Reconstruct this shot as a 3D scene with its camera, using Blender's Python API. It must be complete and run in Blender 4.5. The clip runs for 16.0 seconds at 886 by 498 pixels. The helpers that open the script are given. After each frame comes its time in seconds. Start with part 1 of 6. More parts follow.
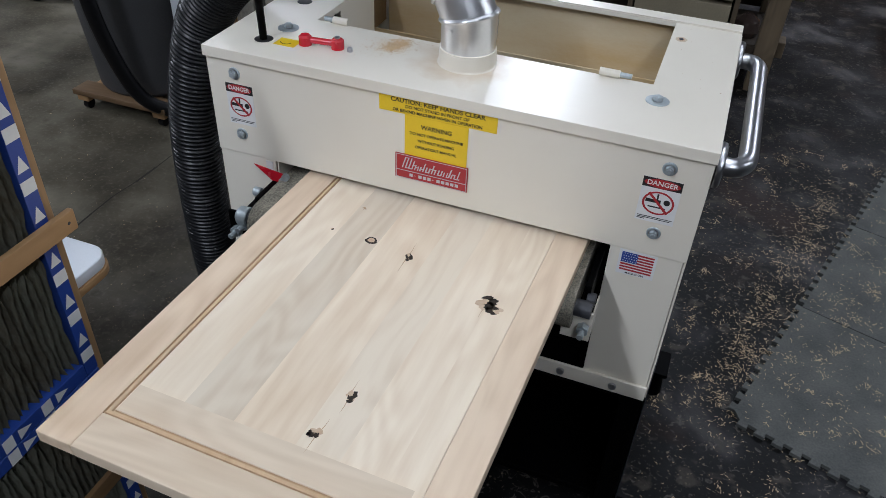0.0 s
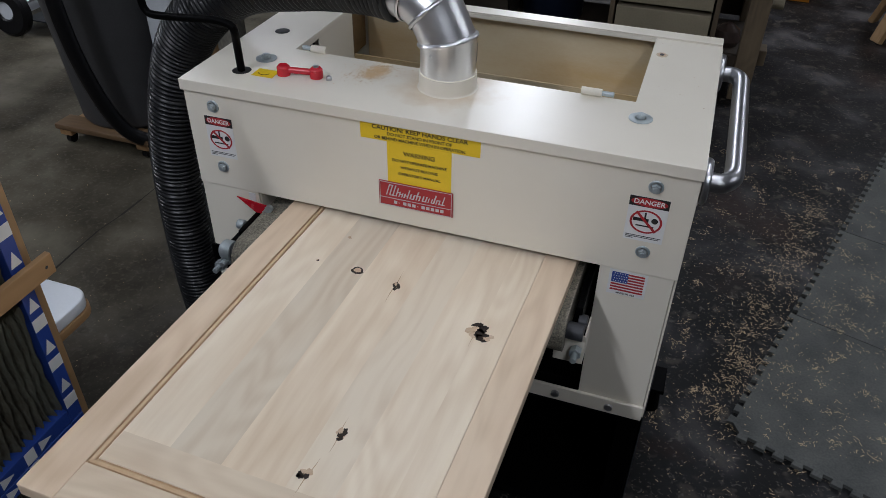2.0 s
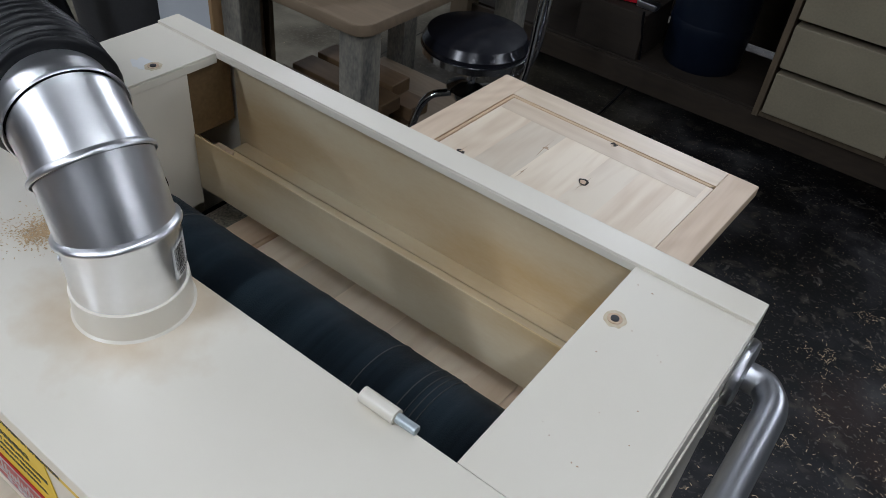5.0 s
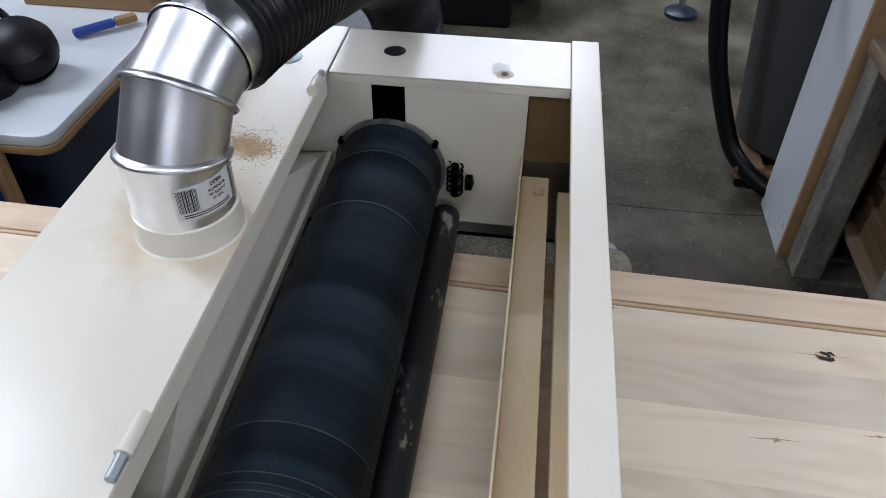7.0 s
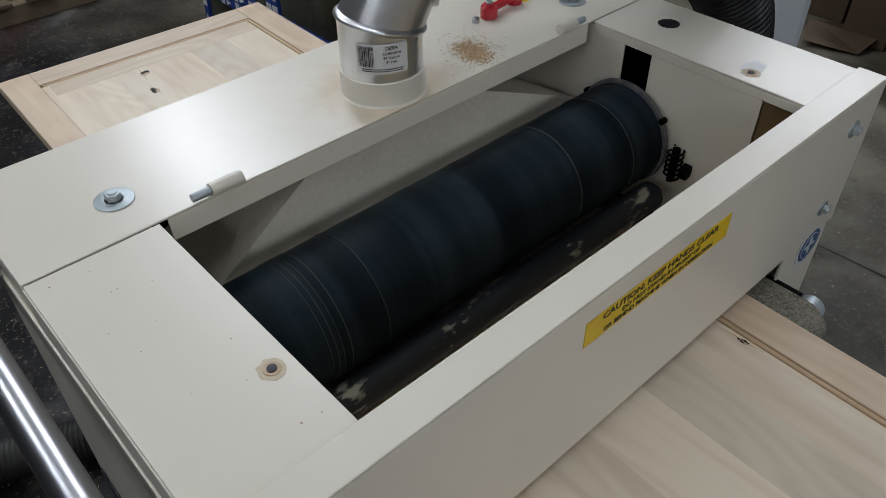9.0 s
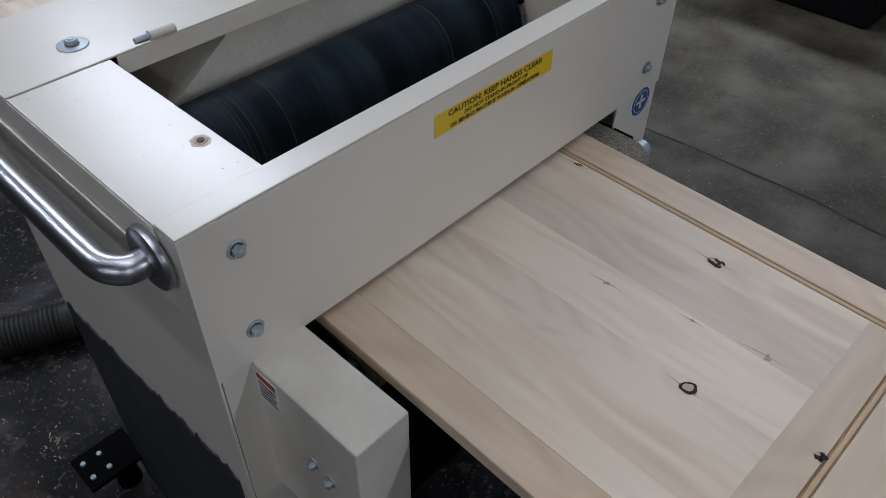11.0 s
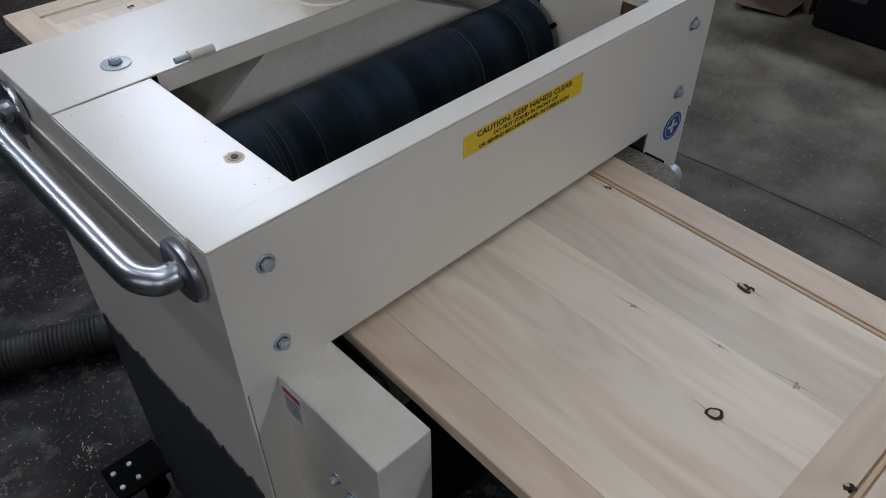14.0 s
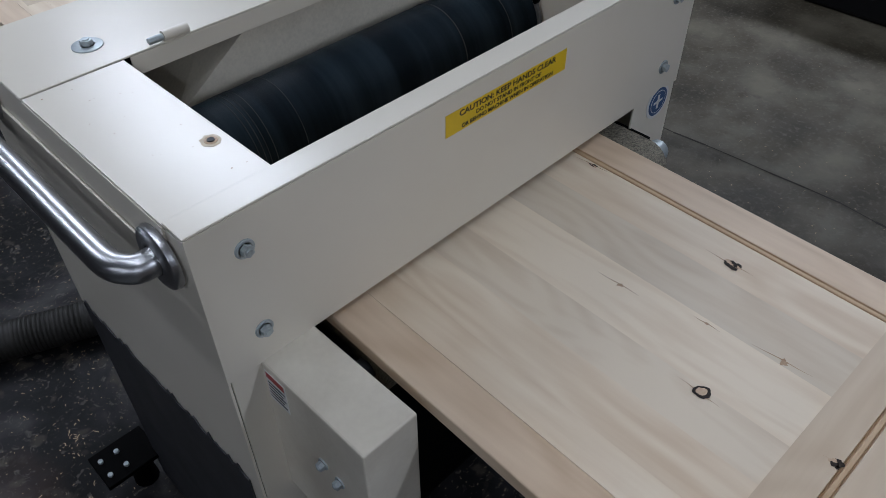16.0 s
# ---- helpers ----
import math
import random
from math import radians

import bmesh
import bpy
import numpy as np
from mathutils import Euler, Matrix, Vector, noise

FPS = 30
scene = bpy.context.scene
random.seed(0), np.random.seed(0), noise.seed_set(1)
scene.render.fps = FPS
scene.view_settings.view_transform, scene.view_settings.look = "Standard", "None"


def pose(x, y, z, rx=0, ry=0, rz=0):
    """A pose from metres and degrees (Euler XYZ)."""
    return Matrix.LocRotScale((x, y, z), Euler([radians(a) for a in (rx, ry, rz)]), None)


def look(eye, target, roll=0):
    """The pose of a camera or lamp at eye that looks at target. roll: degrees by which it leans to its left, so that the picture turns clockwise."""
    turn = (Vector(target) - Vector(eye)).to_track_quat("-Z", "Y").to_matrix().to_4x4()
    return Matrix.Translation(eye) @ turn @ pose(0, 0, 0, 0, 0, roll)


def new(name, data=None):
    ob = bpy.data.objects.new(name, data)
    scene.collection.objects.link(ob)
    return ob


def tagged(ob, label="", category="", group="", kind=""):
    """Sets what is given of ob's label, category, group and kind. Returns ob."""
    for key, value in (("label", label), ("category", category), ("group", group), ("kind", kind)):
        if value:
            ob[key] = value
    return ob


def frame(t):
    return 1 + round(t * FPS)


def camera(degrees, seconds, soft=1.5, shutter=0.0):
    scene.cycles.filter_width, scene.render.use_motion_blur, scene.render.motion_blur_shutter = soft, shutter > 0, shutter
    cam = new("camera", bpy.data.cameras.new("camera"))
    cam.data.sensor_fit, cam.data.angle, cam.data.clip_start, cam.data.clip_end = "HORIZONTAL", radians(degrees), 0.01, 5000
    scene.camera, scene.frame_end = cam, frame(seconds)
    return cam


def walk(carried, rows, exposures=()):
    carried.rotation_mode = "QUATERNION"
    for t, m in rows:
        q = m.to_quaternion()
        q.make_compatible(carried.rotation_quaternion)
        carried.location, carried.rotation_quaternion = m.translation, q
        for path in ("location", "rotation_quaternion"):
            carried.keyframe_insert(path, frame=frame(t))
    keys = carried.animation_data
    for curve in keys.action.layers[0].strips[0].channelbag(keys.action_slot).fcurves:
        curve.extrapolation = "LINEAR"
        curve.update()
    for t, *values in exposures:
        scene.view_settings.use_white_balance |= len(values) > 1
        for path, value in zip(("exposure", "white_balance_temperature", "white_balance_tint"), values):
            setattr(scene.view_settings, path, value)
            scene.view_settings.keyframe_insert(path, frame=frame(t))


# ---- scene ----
cam = camera(60.0, 16.0, soft=0.85)
PATH = [
    (0, (0.422, -1.152, 1.701), (-0.093, 0.338, 0.47), 2.9),
    (0.5, (0.43, -1.149, 1.715), (-0.091, 0.378, 0.532), 1.8),
    (1, (0.428, -1.15, 1.718), (-0.079, 0.404, 0.565), 1.4),
    (1.5, (0.422, -1.15, 1.721), (-0.089, 0.415, 0.585), 1.2),
    (2, (0.422, -1.123, 1.704), (-0.085, 0.398, 0.507), 1.0),
    (2.5, (0.534, -0.984, 1.69), (-0.088, 0.459, 0.452), -2.3),
    (3, (0.591, -0.788, 1.681), (-0.007, 0.642, 0.417), 0.4),
    (3.5, (0.513, -0.577, 1.677), (0.019, 0.985, 0.53), 3.0),
    (3.7, (0.492, -0.521, 1.678), (0.016, 1.023, 0.499), 3.0),
    (6, (0.541, 0.172, 1.59), (-0.756, 0.908, 0.257), 3.8),
    (6.5, (0.507, 0.311, 1.599), (-0.958, 0.623, 0.274), -1.1),
    (7, (0.585, 0.477, 1.597), (-0.914, 0.293, 0.286), 0.7),
    (7.5, (0.604, 0.546, 1.594), (-0.834, 0.072, 0.288), -0.4),
    (8, (0.538, 0.591, 1.576), (-0.874, 0.1, 0.247), 1.2),
    (8.5, (0.503, 0.727, 1.569), (-0.637, -0.272, 0.264), 0.7),
    (9, (0.537, 0.845, 1.576), (-0.473, -0.279, 0.265), -0.7),
    (9.5, (0.681, 0.949, 1.586), (-0.39, -0.023, 0.205), 1.4),
    (9.7, (0.732, 0.992, 1.599), (-0.356, 0.039, 0.218), 1.6),
    (11.8, (0.691, 1.147, 1.603), (-0.366, 0.103, 0.265), 0.6),
    (12, (0.699, 1.143, 1.608), (-0.36, 0.084, 0.283), 0.7),
    (12.5, (0.708, 1.135, 1.615), (-0.351, 0.042, 0.318), 0.4),
    (13, (0.7, 1.133, 1.616), (-0.368, 0.032, 0.332), 0.4),
    (13.5, (0.7, 1.135, 1.61), (-0.355, 0.044, 0.307), 0.4),
    (14, (0.705, 1.148, 1.603), (-0.331, 0.067, 0.276), -0.2),
    (14.5, (0.713, 1.153, 1.606), (-0.346, 0.086, 0.287), 0.5),
    (15, (0.706, 1.14, 1.607), (-0.356, 0.075, 0.289), 0.8),
    (15.5, (0.691, 1.131, 1.607), (-0.372, 0.064, 0.291), 0.1),
    (16, (0.691, 1.143, 1.596), (-0.339, 0.109, 0.228), -0.4),
]
EXPOSURES = [(0, -0.02, 6420, 10), (0.8, -0.17, 6380, 11), (1.5, -0.4, 6450, 12), (2.0, -0.45, 6650, 11), (2.5, -0.12, 6360, 13), (3.0, -0.15, 6400, 11), (3.5, -0.2, 6450, 8), (6.0, -0.06, 6480, 10), (6.5, 0.16, 6420, 10),
             (7.5, 0.18, 6350, 12), (8.0, 0.06, 6450, 11), (8.5, -0.1, 6520, 11), (9.0, -0.38, 6750, 8), (9.5, -0.42, 6500, 11), (12, -0.44, 6280, 13), (16, -0.42, 6300, 11)]
walk(cam, [(t, look(eye, target, roll)) for t, eye, target, roll in PATH], EXPOSURES)

# ---- plan ----
# x 1.5 and 4.4 are added fill: softer shadows, a brighter east floor
STRIPS = [(-1.0, -3.9, -1.5, 0.47), (1.5, -3.9, -1.5, 0.22), (-0.9, 4.2, 6.6, 0.50), (-3.4, 3.4, 5.8, 0.14), (2.6, 3.9, 6.3, 0.40), (4.4, 0.4, 2.8, 0.24), (-4.7, -1.6, 1.0, 0.70), (0.62, -0.9, 1.5, 0.08)]   # x, y from, y to, share of the power
HOSE_PATH = [(-0.31, 0.205, 1.236), (-0.50, 0.230, 1.182), (-0.66, 0.255, 1.03), (-0.735, 0.25, 0.78), (-0.755, 0.25, 0.5), (-0.75, 0.26, 0.2), (-0.70, 0.27, 0.10), (-0.60, 0.28, 0.068), (-0.42, 0.28, 0.066)]
DOOR_FRONT, DOOR_REAR = -0.715, 1.215
# x, y, radius, kind, seed, stretch across, turn, length of the streak
KNOTS = [(-0.063, -0.150, 0.0095, "ring", 1, 1.0, 20, 0.02), (0.016, -0.165, 0.0075, "crack", 2, 0.6, 25, 0.07), (0.182, -0.232, 0.013, "crack", 3, 0.8, -30, 0.05), (0.203, -0.239, 0.0075, "crack", 23, 1.3, 0, 0.0),
         (0.275, -0.265, 0.014, "brown", 4, 1.2, 60, 0.03), (0.066, -0.495, 0.0075, "crack", 5, 0.75, 15, 0.05), (-0.144, -0.146, 0.0022, "crack", 6, 1.0, 0, 0.0), (0.051, -0.572, 0.0075, "crack", 7, 0.9, 40, 0.05),
         (-0.262, -0.40, 0.0035, "brown", 8, 1.0, 0, 0.0), (0.262, -0.356, 0.004, "brown", 16, 0.5, 0, 0.045), (-0.118, -0.062, 0.005, "brown", 17, 0.8, 30, 0.01),
         (0.089, 0.972, 0.0095, "ring", 9, 0.9, 10, 0.045), (-0.132, 0.886, 0.0095, "crack", 10, 0.55, -15, 0.06), (0.290, 0.905, 0.008, "brown", 11, 0.6, 10, 0.06), (0.011, 0.80, 0.0055, "brown", 12, 0.7, 0, 0.05),
         (-0.02, 1.02, 0.007, "brown", 13, 0.8, 20, 0.06), (-0.180, 0.613, 0.005, "crack", 14, 0.45, 0, 0.05), (0.07, 1.125, 0.005, "crack", 15, 0.9, 20, 0.02), (-0.01, 0.92, 0.004, "brown", 18, 0.6, 20, 0.03)]
MAT_ORIGIN, MAT_TURN = (0.744, 0.505), -18.0
CRUMB_SPOTS = [(0.8, 1.0, 0.35, 0.7), (0.5, -0.7, 0.3, 0.5), (-1.2, 0.5, 0.6, 1.0), (0.2, 1.8, 0.8, 0.6), (0.0, -1.6, 0.5, 0.7)]
MUFF_A, MUFF_B = (-0.605, -0.56), (-0.675, -0.505)

# ---- world and lamps ----
world = bpy.data.worlds.new("workshop")
world.use_nodes = True
scene.world = world
wn = world.node_tree.nodes
wn["Background"].inputs["Color"].default_value = (0.75, 0.85, 1.0, 1)
wn["Background"].inputs["Strength"].default_value = 0.02
LAMP_POWER = 175.0


# ---- materials ----
def material(name, base, rough=0.5, metal=0.0, dark=None, scale=6.0, fine=120.0, bump=0.1, amount=0.5,
             stretch=(1, 1, 1), spread=0.0, rough_var=0.1, coat=0.0, spec=0.5, grain=0.4):
    """Principled paint with stains at one scale, grain at another, and a fine relief."""
    m = bpy.data.materials.new(name)
    m.use_nodes = True
    nt = m.node_tree
    n, l = nt.nodes, nt.links
    b = n["Principled BSDF"]
    tc = n.new("ShaderNodeTexCoord")
    mp = n.new("ShaderNodeMapping")
    mp.inputs["Scale"].default_value = stretch
    l.new(tc.outputs["Object"], mp.inputs["Vector"])
    n1 = n.new("ShaderNodeTexNoise")
    n1.inputs["Scale"].default_value, n1.inputs["Detail"].default_value = scale, 5
    n2 = n.new("ShaderNodeTexNoise")
    n2.inputs["Scale"].default_value, n2.inputs["Detail"].default_value = fine, 3
    for k in (n1, n2):
        l.new(mp.outputs["Vector"], k.inputs["Vector"])
    if spread:
        oi = n.new("ShaderNodeObjectInfo")
        sc = n.new("ShaderNodeVectorMath")
        sc.operation = "SCALE"
        sc.inputs[0].default_value = (13, 7, 5)
        l.new(oi.outputs["Random"], sc.inputs["Scale"])
        l.new(sc.outputs["Vector"], mp.inputs["Location"])
    mix = n.new("ShaderNodeMath")
    mix.operation = "MULTIPLY_ADD"
    mix.inputs[1].default_value = grain
    l.new(n2.outputs["Fac"], mix.inputs[0])
    half = n.new("ShaderNodeMath")
    half.operation = "MULTIPLY"
    half.inputs[1].default_value = 1 - grain
    l.new(n1.outputs["Fac"], half.inputs[0])
    l.new(half.outputs[0], mix.inputs[2])
    ramp = n.new("ShaderNodeValToRGB")
    d = dark or tuple(c * (1 - 0.5 * amount) for c in base)
    ramp.color_ramp.elements[0].position, ramp.color_ramp.elements[1].position = 0.5 - 0.22, 0.5 + 0.14
    ramp.color_ramp.elements[0].color, ramp.color_ramp.elements[1].color = (*d, 1), (*base, 1)
    l.new(mix.outputs[0], ramp.inputs["Fac"])
    out = ramp.outputs["Color"]
    if spread:
        hsv = n.new("ShaderNodeHueSaturation")
        mr = n.new("ShaderNodeMapRange")
        mr.inputs["To Min"].default_value, mr.inputs["To Max"].default_value = 1 - spread, 1 + spread
        l.new(oi.outputs["Random"], mr.inputs["Value"])
        l.new(mr.outputs["Result"], hsv.inputs["Value"])
        l.new(out, hsv.inputs["Color"])
        out = hsv.outputs["Color"]
    l.new(out, b.inputs["Base Color"])
    b.inputs["Metallic"].default_value = metal
    rr = n.new("ShaderNodeMapRange")
    rr.inputs["To Min"].default_value, rr.inputs["To Max"].default_value = rough + rough_var, max(0.03, rough - rough_var)
    l.new(n1.outputs["Fac"], rr.inputs["Value"])
    l.new(rr.outputs["Result"], b.inputs["Roughness"])
    b.inputs["Coat Weight"].default_value = coat
    b.inputs["Specular IOR Level"].default_value = spec
    bp = n.new("ShaderNodeBump")
    bp.inputs["Strength"].default_value, bp.inputs["Distance"].default_value = bump, 0.002
    l.new(n2.outputs["Fac"], bp.inputs["Height"])
    l.new(bp.outputs["Normal"], b.inputs["Normal"])
    return m


def plain(name, base, rough=0.5, metal=0.0):
    m = bpy.data.materials.new(name)
    m.use_nodes = True
    b = m.node_tree.nodes["Principled BSDF"]
    b.inputs["Base Color"].default_value = (*base, 1)
    b.inputs["Roughness"].default_value, b.inputs["Metallic"].default_value = rough, metal
    return m


def wood(name, light, dark, grain=1.0, rough=0.5, spread=0.12, along="y", rings=17.0):
    """Board wood: long streaks, cathedral rings and fine pores along one axis."""
    m = bpy.data.materials.new(name)
    m.use_nodes = True
    nt = m.node_tree
    n, l = nt.nodes, nt.links
    b = n["Principled BSDF"]
    tc = n.new("ShaderNodeTexCoord")
    oi = n.new("ShaderNodeObjectInfo")
    sc = n.new("ShaderNodeVectorMath")
    sc.operation = "SCALE"
    sc.inputs[0].default_value = (17, 23, 11)
    l.new(oi.outputs["Random"], sc.inputs["Scale"])

    def mapped(scale):
        mp = n.new("ShaderNodeMapping")
        mp.inputs["Scale"].default_value = scale
        l.new(tc.outputs["Object"], mp.inputs["Vector"])
        l.new(sc.outputs["Vector"], mp.inputs["Location"])
        return mp.outputs["Vector"]

    long_ = {"y": (1, 0.09, 1), "x": (0.09, 1, 1), "z": (1, 1, 0.09)}[along]
    big = {"y": (1, 0.25, 1), "x": (0.25, 1, 1), "z": (1, 1, 0.25)}[along]
    n0 = n.new("ShaderNodeTexNoise")
    n0.inputs["Scale"].default_value, n0.inputs["Detail"].default_value = 5.0, 2
    l.new(mapped(big), n0.inputs["Vector"])
    # rings from the iso-lines of a slow noise
    ml = n.new("ShaderNodeMath")
    ml.operation = "MULTIPLY"
    ml.inputs[1].default_value = rings * 6.28
    l.new(n0.outputs["Fac"], ml.inputs[0])
    sn = n.new("ShaderNodeMath")
    sn.operation = "SINE"
    l.new(ml.outputs[0], sn.inputs[0])
    n1 = n.new("ShaderNodeTexNoise")
    n1.inputs["Scale"].default_value, n1.inputs["Detail"].default_value = 55.0, 4
    l.new(mapped(long_), n1.inputs["Vector"])
    n2 = n.new("ShaderNodeTexNoise")
    n2.inputs["Scale"].default_value, n2.inputs["Detail"].default_value = 3.2, 3
    l.new(mapped(big), n2.inputs["Vector"])
    a1 = n.new("ShaderNodeMath")
    a1.operation = "MULTIPLY_ADD"
    a1.inputs[1].default_value = 0.030 * grain
    calm = n.new("ShaderNodeMath")
    calm.operation = "MULTIPLY_ADD"
    calm.inputs[1].default_value, calm.inputs[2].default_value = 0.45, 0.325
    l.new(n2.outputs["Fac"], calm.inputs[0])
    l.new(sn.outputs[0], a1.inputs[0])
    l.new(calm.outputs[0], a1.inputs[2])
    a2 = n.new("ShaderNodeMath")
    a2.operation = "MULTIPLY_ADD"
    a2.inputs[1].default_value = 0.26 * grain
    l.new(n1.outputs["Fac"], a2.inputs[0])
    l.new(a1.outputs[0], a2.inputs[2])
    ramp = n.new("ShaderNodeValToRGB")
    ramp.color_ramp.elements[0].position, ramp.color_ramp.elements[1].position = 0.47, 0.80
    ramp.color_ramp.elements[0].color, ramp.color_ramp.elements[1].color = (*dark, 1), (*light, 1)
    l.new(a2.outputs[0], ramp.inputs["Fac"])
    hsv = n.new("ShaderNodeHueSaturation")
    mr = n.new("ShaderNodeMapRange")
    mr.inputs["To Min"].default_value, mr.inputs["To Max"].default_value = 1 - spread, 1 + spread
    l.new(oi.outputs["Random"], mr.inputs["Value"])
    l.new(mr.outputs["Result"], hsv.inputs["Value"])
    l.new(ramp.outputs["Color"], hsv.inputs["Color"])
    l.new(hsv.outputs["Color"], b.inputs["Base Color"])
    b.inputs["Roughness"].default_value = rough
    bp = n.new("ShaderNodeBump")
    bp.inputs["Strength"].default_value, bp.inputs["Distance"].default_value = 0.12, 0.001
    l.new(n1.outputs["Fac"], bp.inputs["Height"])
    l.new(bp.outputs["Normal"], b.inputs["Normal"])
    return m


def floor_material():
    """Concrete: bare grey beyond the joint, dark worn paint with pale scuffs round the machine."""
    m = bpy.data.materials.new("shop_floor")
    m.use_nodes = True
    nt = m.node_tree
    n, l = nt.nodes, nt.links
    b = n["Principled BSDF"]
    tc = n.new("ShaderNodeTexCoord")

    def noise_(scale, detail, distort=0.0):
        k = n.new("ShaderNodeTexNoise")
        k.inputs["Scale"].default_value, k.inputs["Detail"].default_value = scale, detail
        k.inputs["Distortion"].default_value = distort
        l.new(tc.outputs["Object"], k.inputs["Vector"])
        return k.outputs["Fac"]

    def ramp(fac, stops):
        r = n.new("ShaderNodeValToRGB")
        e = r.color_ramp.elements
        e[0].position, e[0].color = stops[0][0], (*stops[0][1], 1)
        e[1].position, e[1].color = stops[-1][0], (*stops[-1][1], 1)
        for p, c in stops[1:-1]:
            x = e.new(p)
            x.color = (*c, 1)
        l.new(fac, r.inputs["Fac"])
        return r.outputs["Color"]

    def blend(mask, a, c):
        k = n.new("ShaderNodeMix")
        k.data_type = "RGBA"
        l.new(mask, k.inputs["Factor"])
        l.new(a, k.inputs["A"])
        k.inputs["B"].default_value = (*c, 1)
        return k.outputs["Result"]

    def above(fac, lo, hi, top=1.0):
        k = n.new("ShaderNodeMapRange")
        k.inputs["From Min"].default_value, k.inputs["From Max"].default_value, k.inputs["To Max"].default_value = lo, hi, top
        l.new(fac, k.inputs["Value"])
        return k.outputs["Result"]

    bare = ramp(noise_(3.0, 10, 0.0), [(0.30, (0.030, 0.024, 0.015)), (0.47, (0.080, 0.069, 0.048)), (0.56, (0.118, 0.104, 0.075)), (0.74, (0.20, 0.178, 0.135))])
    bare = blend(above(noise_(11.0, 9, 0.1), 0.58, 0.72, 0.55), bare, (0.050, 0.040, 0.026))
    bare = blend(above(noise_(58, 9), 0.53, 0.72, 0.5), bare, (0.17, 0.15, 0.115))
    paint = ramp(noise_(3.4, 11, 0.35), [(0.40, (0.0008, 0.0008, 0.0010)), (0.50, (0.0036, 0.0037, 0.0046)), (0.575, (0.017, 0.0165, 0.018)), (0.68, (0.066, 0.063, 0.062))])
    paint = blend(above(noise_(1.9, 6, 0.3), 0.56, 0.68, 0.6), paint, (0.034, 0.017, 0.012))
    paint = blend(above(noise_(13.0, 12, 0.3), 0.58, 0.67, 0.65), paint, (0.070, 0.060, 0.047))
    paint = blend(above(noise_(34.0, 8, 1.4), 0.60, 0.68, 0.6), paint, (0.12, 0.108, 0.095))
    paint = blend(above(noise_(85, 4), 0.63, 0.71, 0.75), paint, (0.20, 0.165, 0.115))
    # blend by the place on the floor, with a ragged border
    sp = n.new("ShaderNodeSeparateXYZ")
    l.new(tc.outputs["Object"], sp.inputs[0])
    ad = n.new("ShaderNodeMath")
    ad.operation = "MULTIPLY_ADD"
    ad.inputs[1].default_value = 1.1
    l.new(noise_(1.6, 7), ad.inputs[0])
    l.new(sp.outputs["X"], ad.inputs[2])
    mr = n.new("ShaderNodeMapRange")
    mr.inputs["From Min"].default_value, mr.inputs["From Max"].default_value = -1.25, 0.35
    l.new(ad.outputs[0], mr.inputs["Value"])
    mx = n.new("ShaderNodeMix")
    mx.data_type = "RGBA"
    l.new(mr.outputs["Result"], mx.inputs["Factor"])
    l.new(bare, mx.inputs["A"])
    l.new(paint, mx.inputs["B"])
    l.new(mx.outputs["Result"], b.inputs["Base Color"])
    rr = n.new("ShaderNodeMapRange")
    b.inputs["Specular IOR Level"].default_value = 0.22
    rr.inputs["To Min"].default_value, rr.inputs["To Max"].default_value = 0.38, 0.75
    l.new(noise_(5, 5), rr.inputs["Value"])
    l.new(rr.outputs["Result"], b.inputs["Roughness"])
    bp = n.new("ShaderNodeBump")
    bp.inputs["Strength"].default_value, bp.inputs["Distance"].default_value = 0.25, 0.004
    l.new(noise_(60, 4), bp.inputs["Height"])
    l.new(bp.outputs["Normal"], b.inputs["Normal"])
    return m


CREAM = material("cream_enamel", (0.80, 0.75, 0.645), 0.29, dark=(0.75, 0.695, 0.585), scale=3, fine=110, bump=0.008, rough_var=0.03, grain=0.04)


def dusted(name):
    """The cream enamel with tan dust settled round the dust port and scuffs on it."""
    m = material(name, (0.80, 0.75, 0.645), 0.29, dark=(0.75, 0.695, 0.585), scale=3, fine=110, bump=0.008, rough_var=0.03, grain=0.04)
    nt = m.node_tree
    n, l = nt.nodes, nt.links
    b = n["Principled BSDF"]
    tc = n.new("ShaderNodeTexCoord")
    ds = n.new("ShaderNodeVectorMath")
    ds.operation = "DISTANCE"
    ds.inputs[1].default_value = (0.004, 0.142 - 0.286, 1.09)
    l.new(tc.outputs["Object"], ds.inputs[0])
    nz = n.new("ShaderNodeTexNoise")
    nz.inputs["Scale"].default_value, nz.inputs["Detail"].default_value = 26, 6
    l.new(tc.outputs["Object"], nz.inputs["Vector"])
    ad = n.new("ShaderNodeMath")
    ad.operation = "MULTIPLY_ADD"
    ad.inputs[1].default_value = -0.11
    l.new(nz.outputs["Fac"], ad.inputs[0])
    l.new(ds.outputs["Value"], ad.inputs[2])
    mr = n.new("ShaderNodeMapRange")
    mr.inputs["From Min"].default_value, mr.inputs["From Max"].default_value = 0.055, 0.0
    mr.inputs["To Max"].default_value = 0.65
    l.new(ad.outputs[0], mr.inputs["Value"])
    mx = n.new("ShaderNodeMix")
    mx.data_type = "RGBA"
    mx.inputs["B"].default_value = (0.60, 0.46, 0.30, 1)
    l.new(mr.outputs["Result"], mx.inputs["Factor"])
    l.new(b.inputs["Base Color"].links[0].from_socket, mx.inputs["A"])
    l.new(mx.outputs["Result"], b.inputs["Base Color"])
    return m


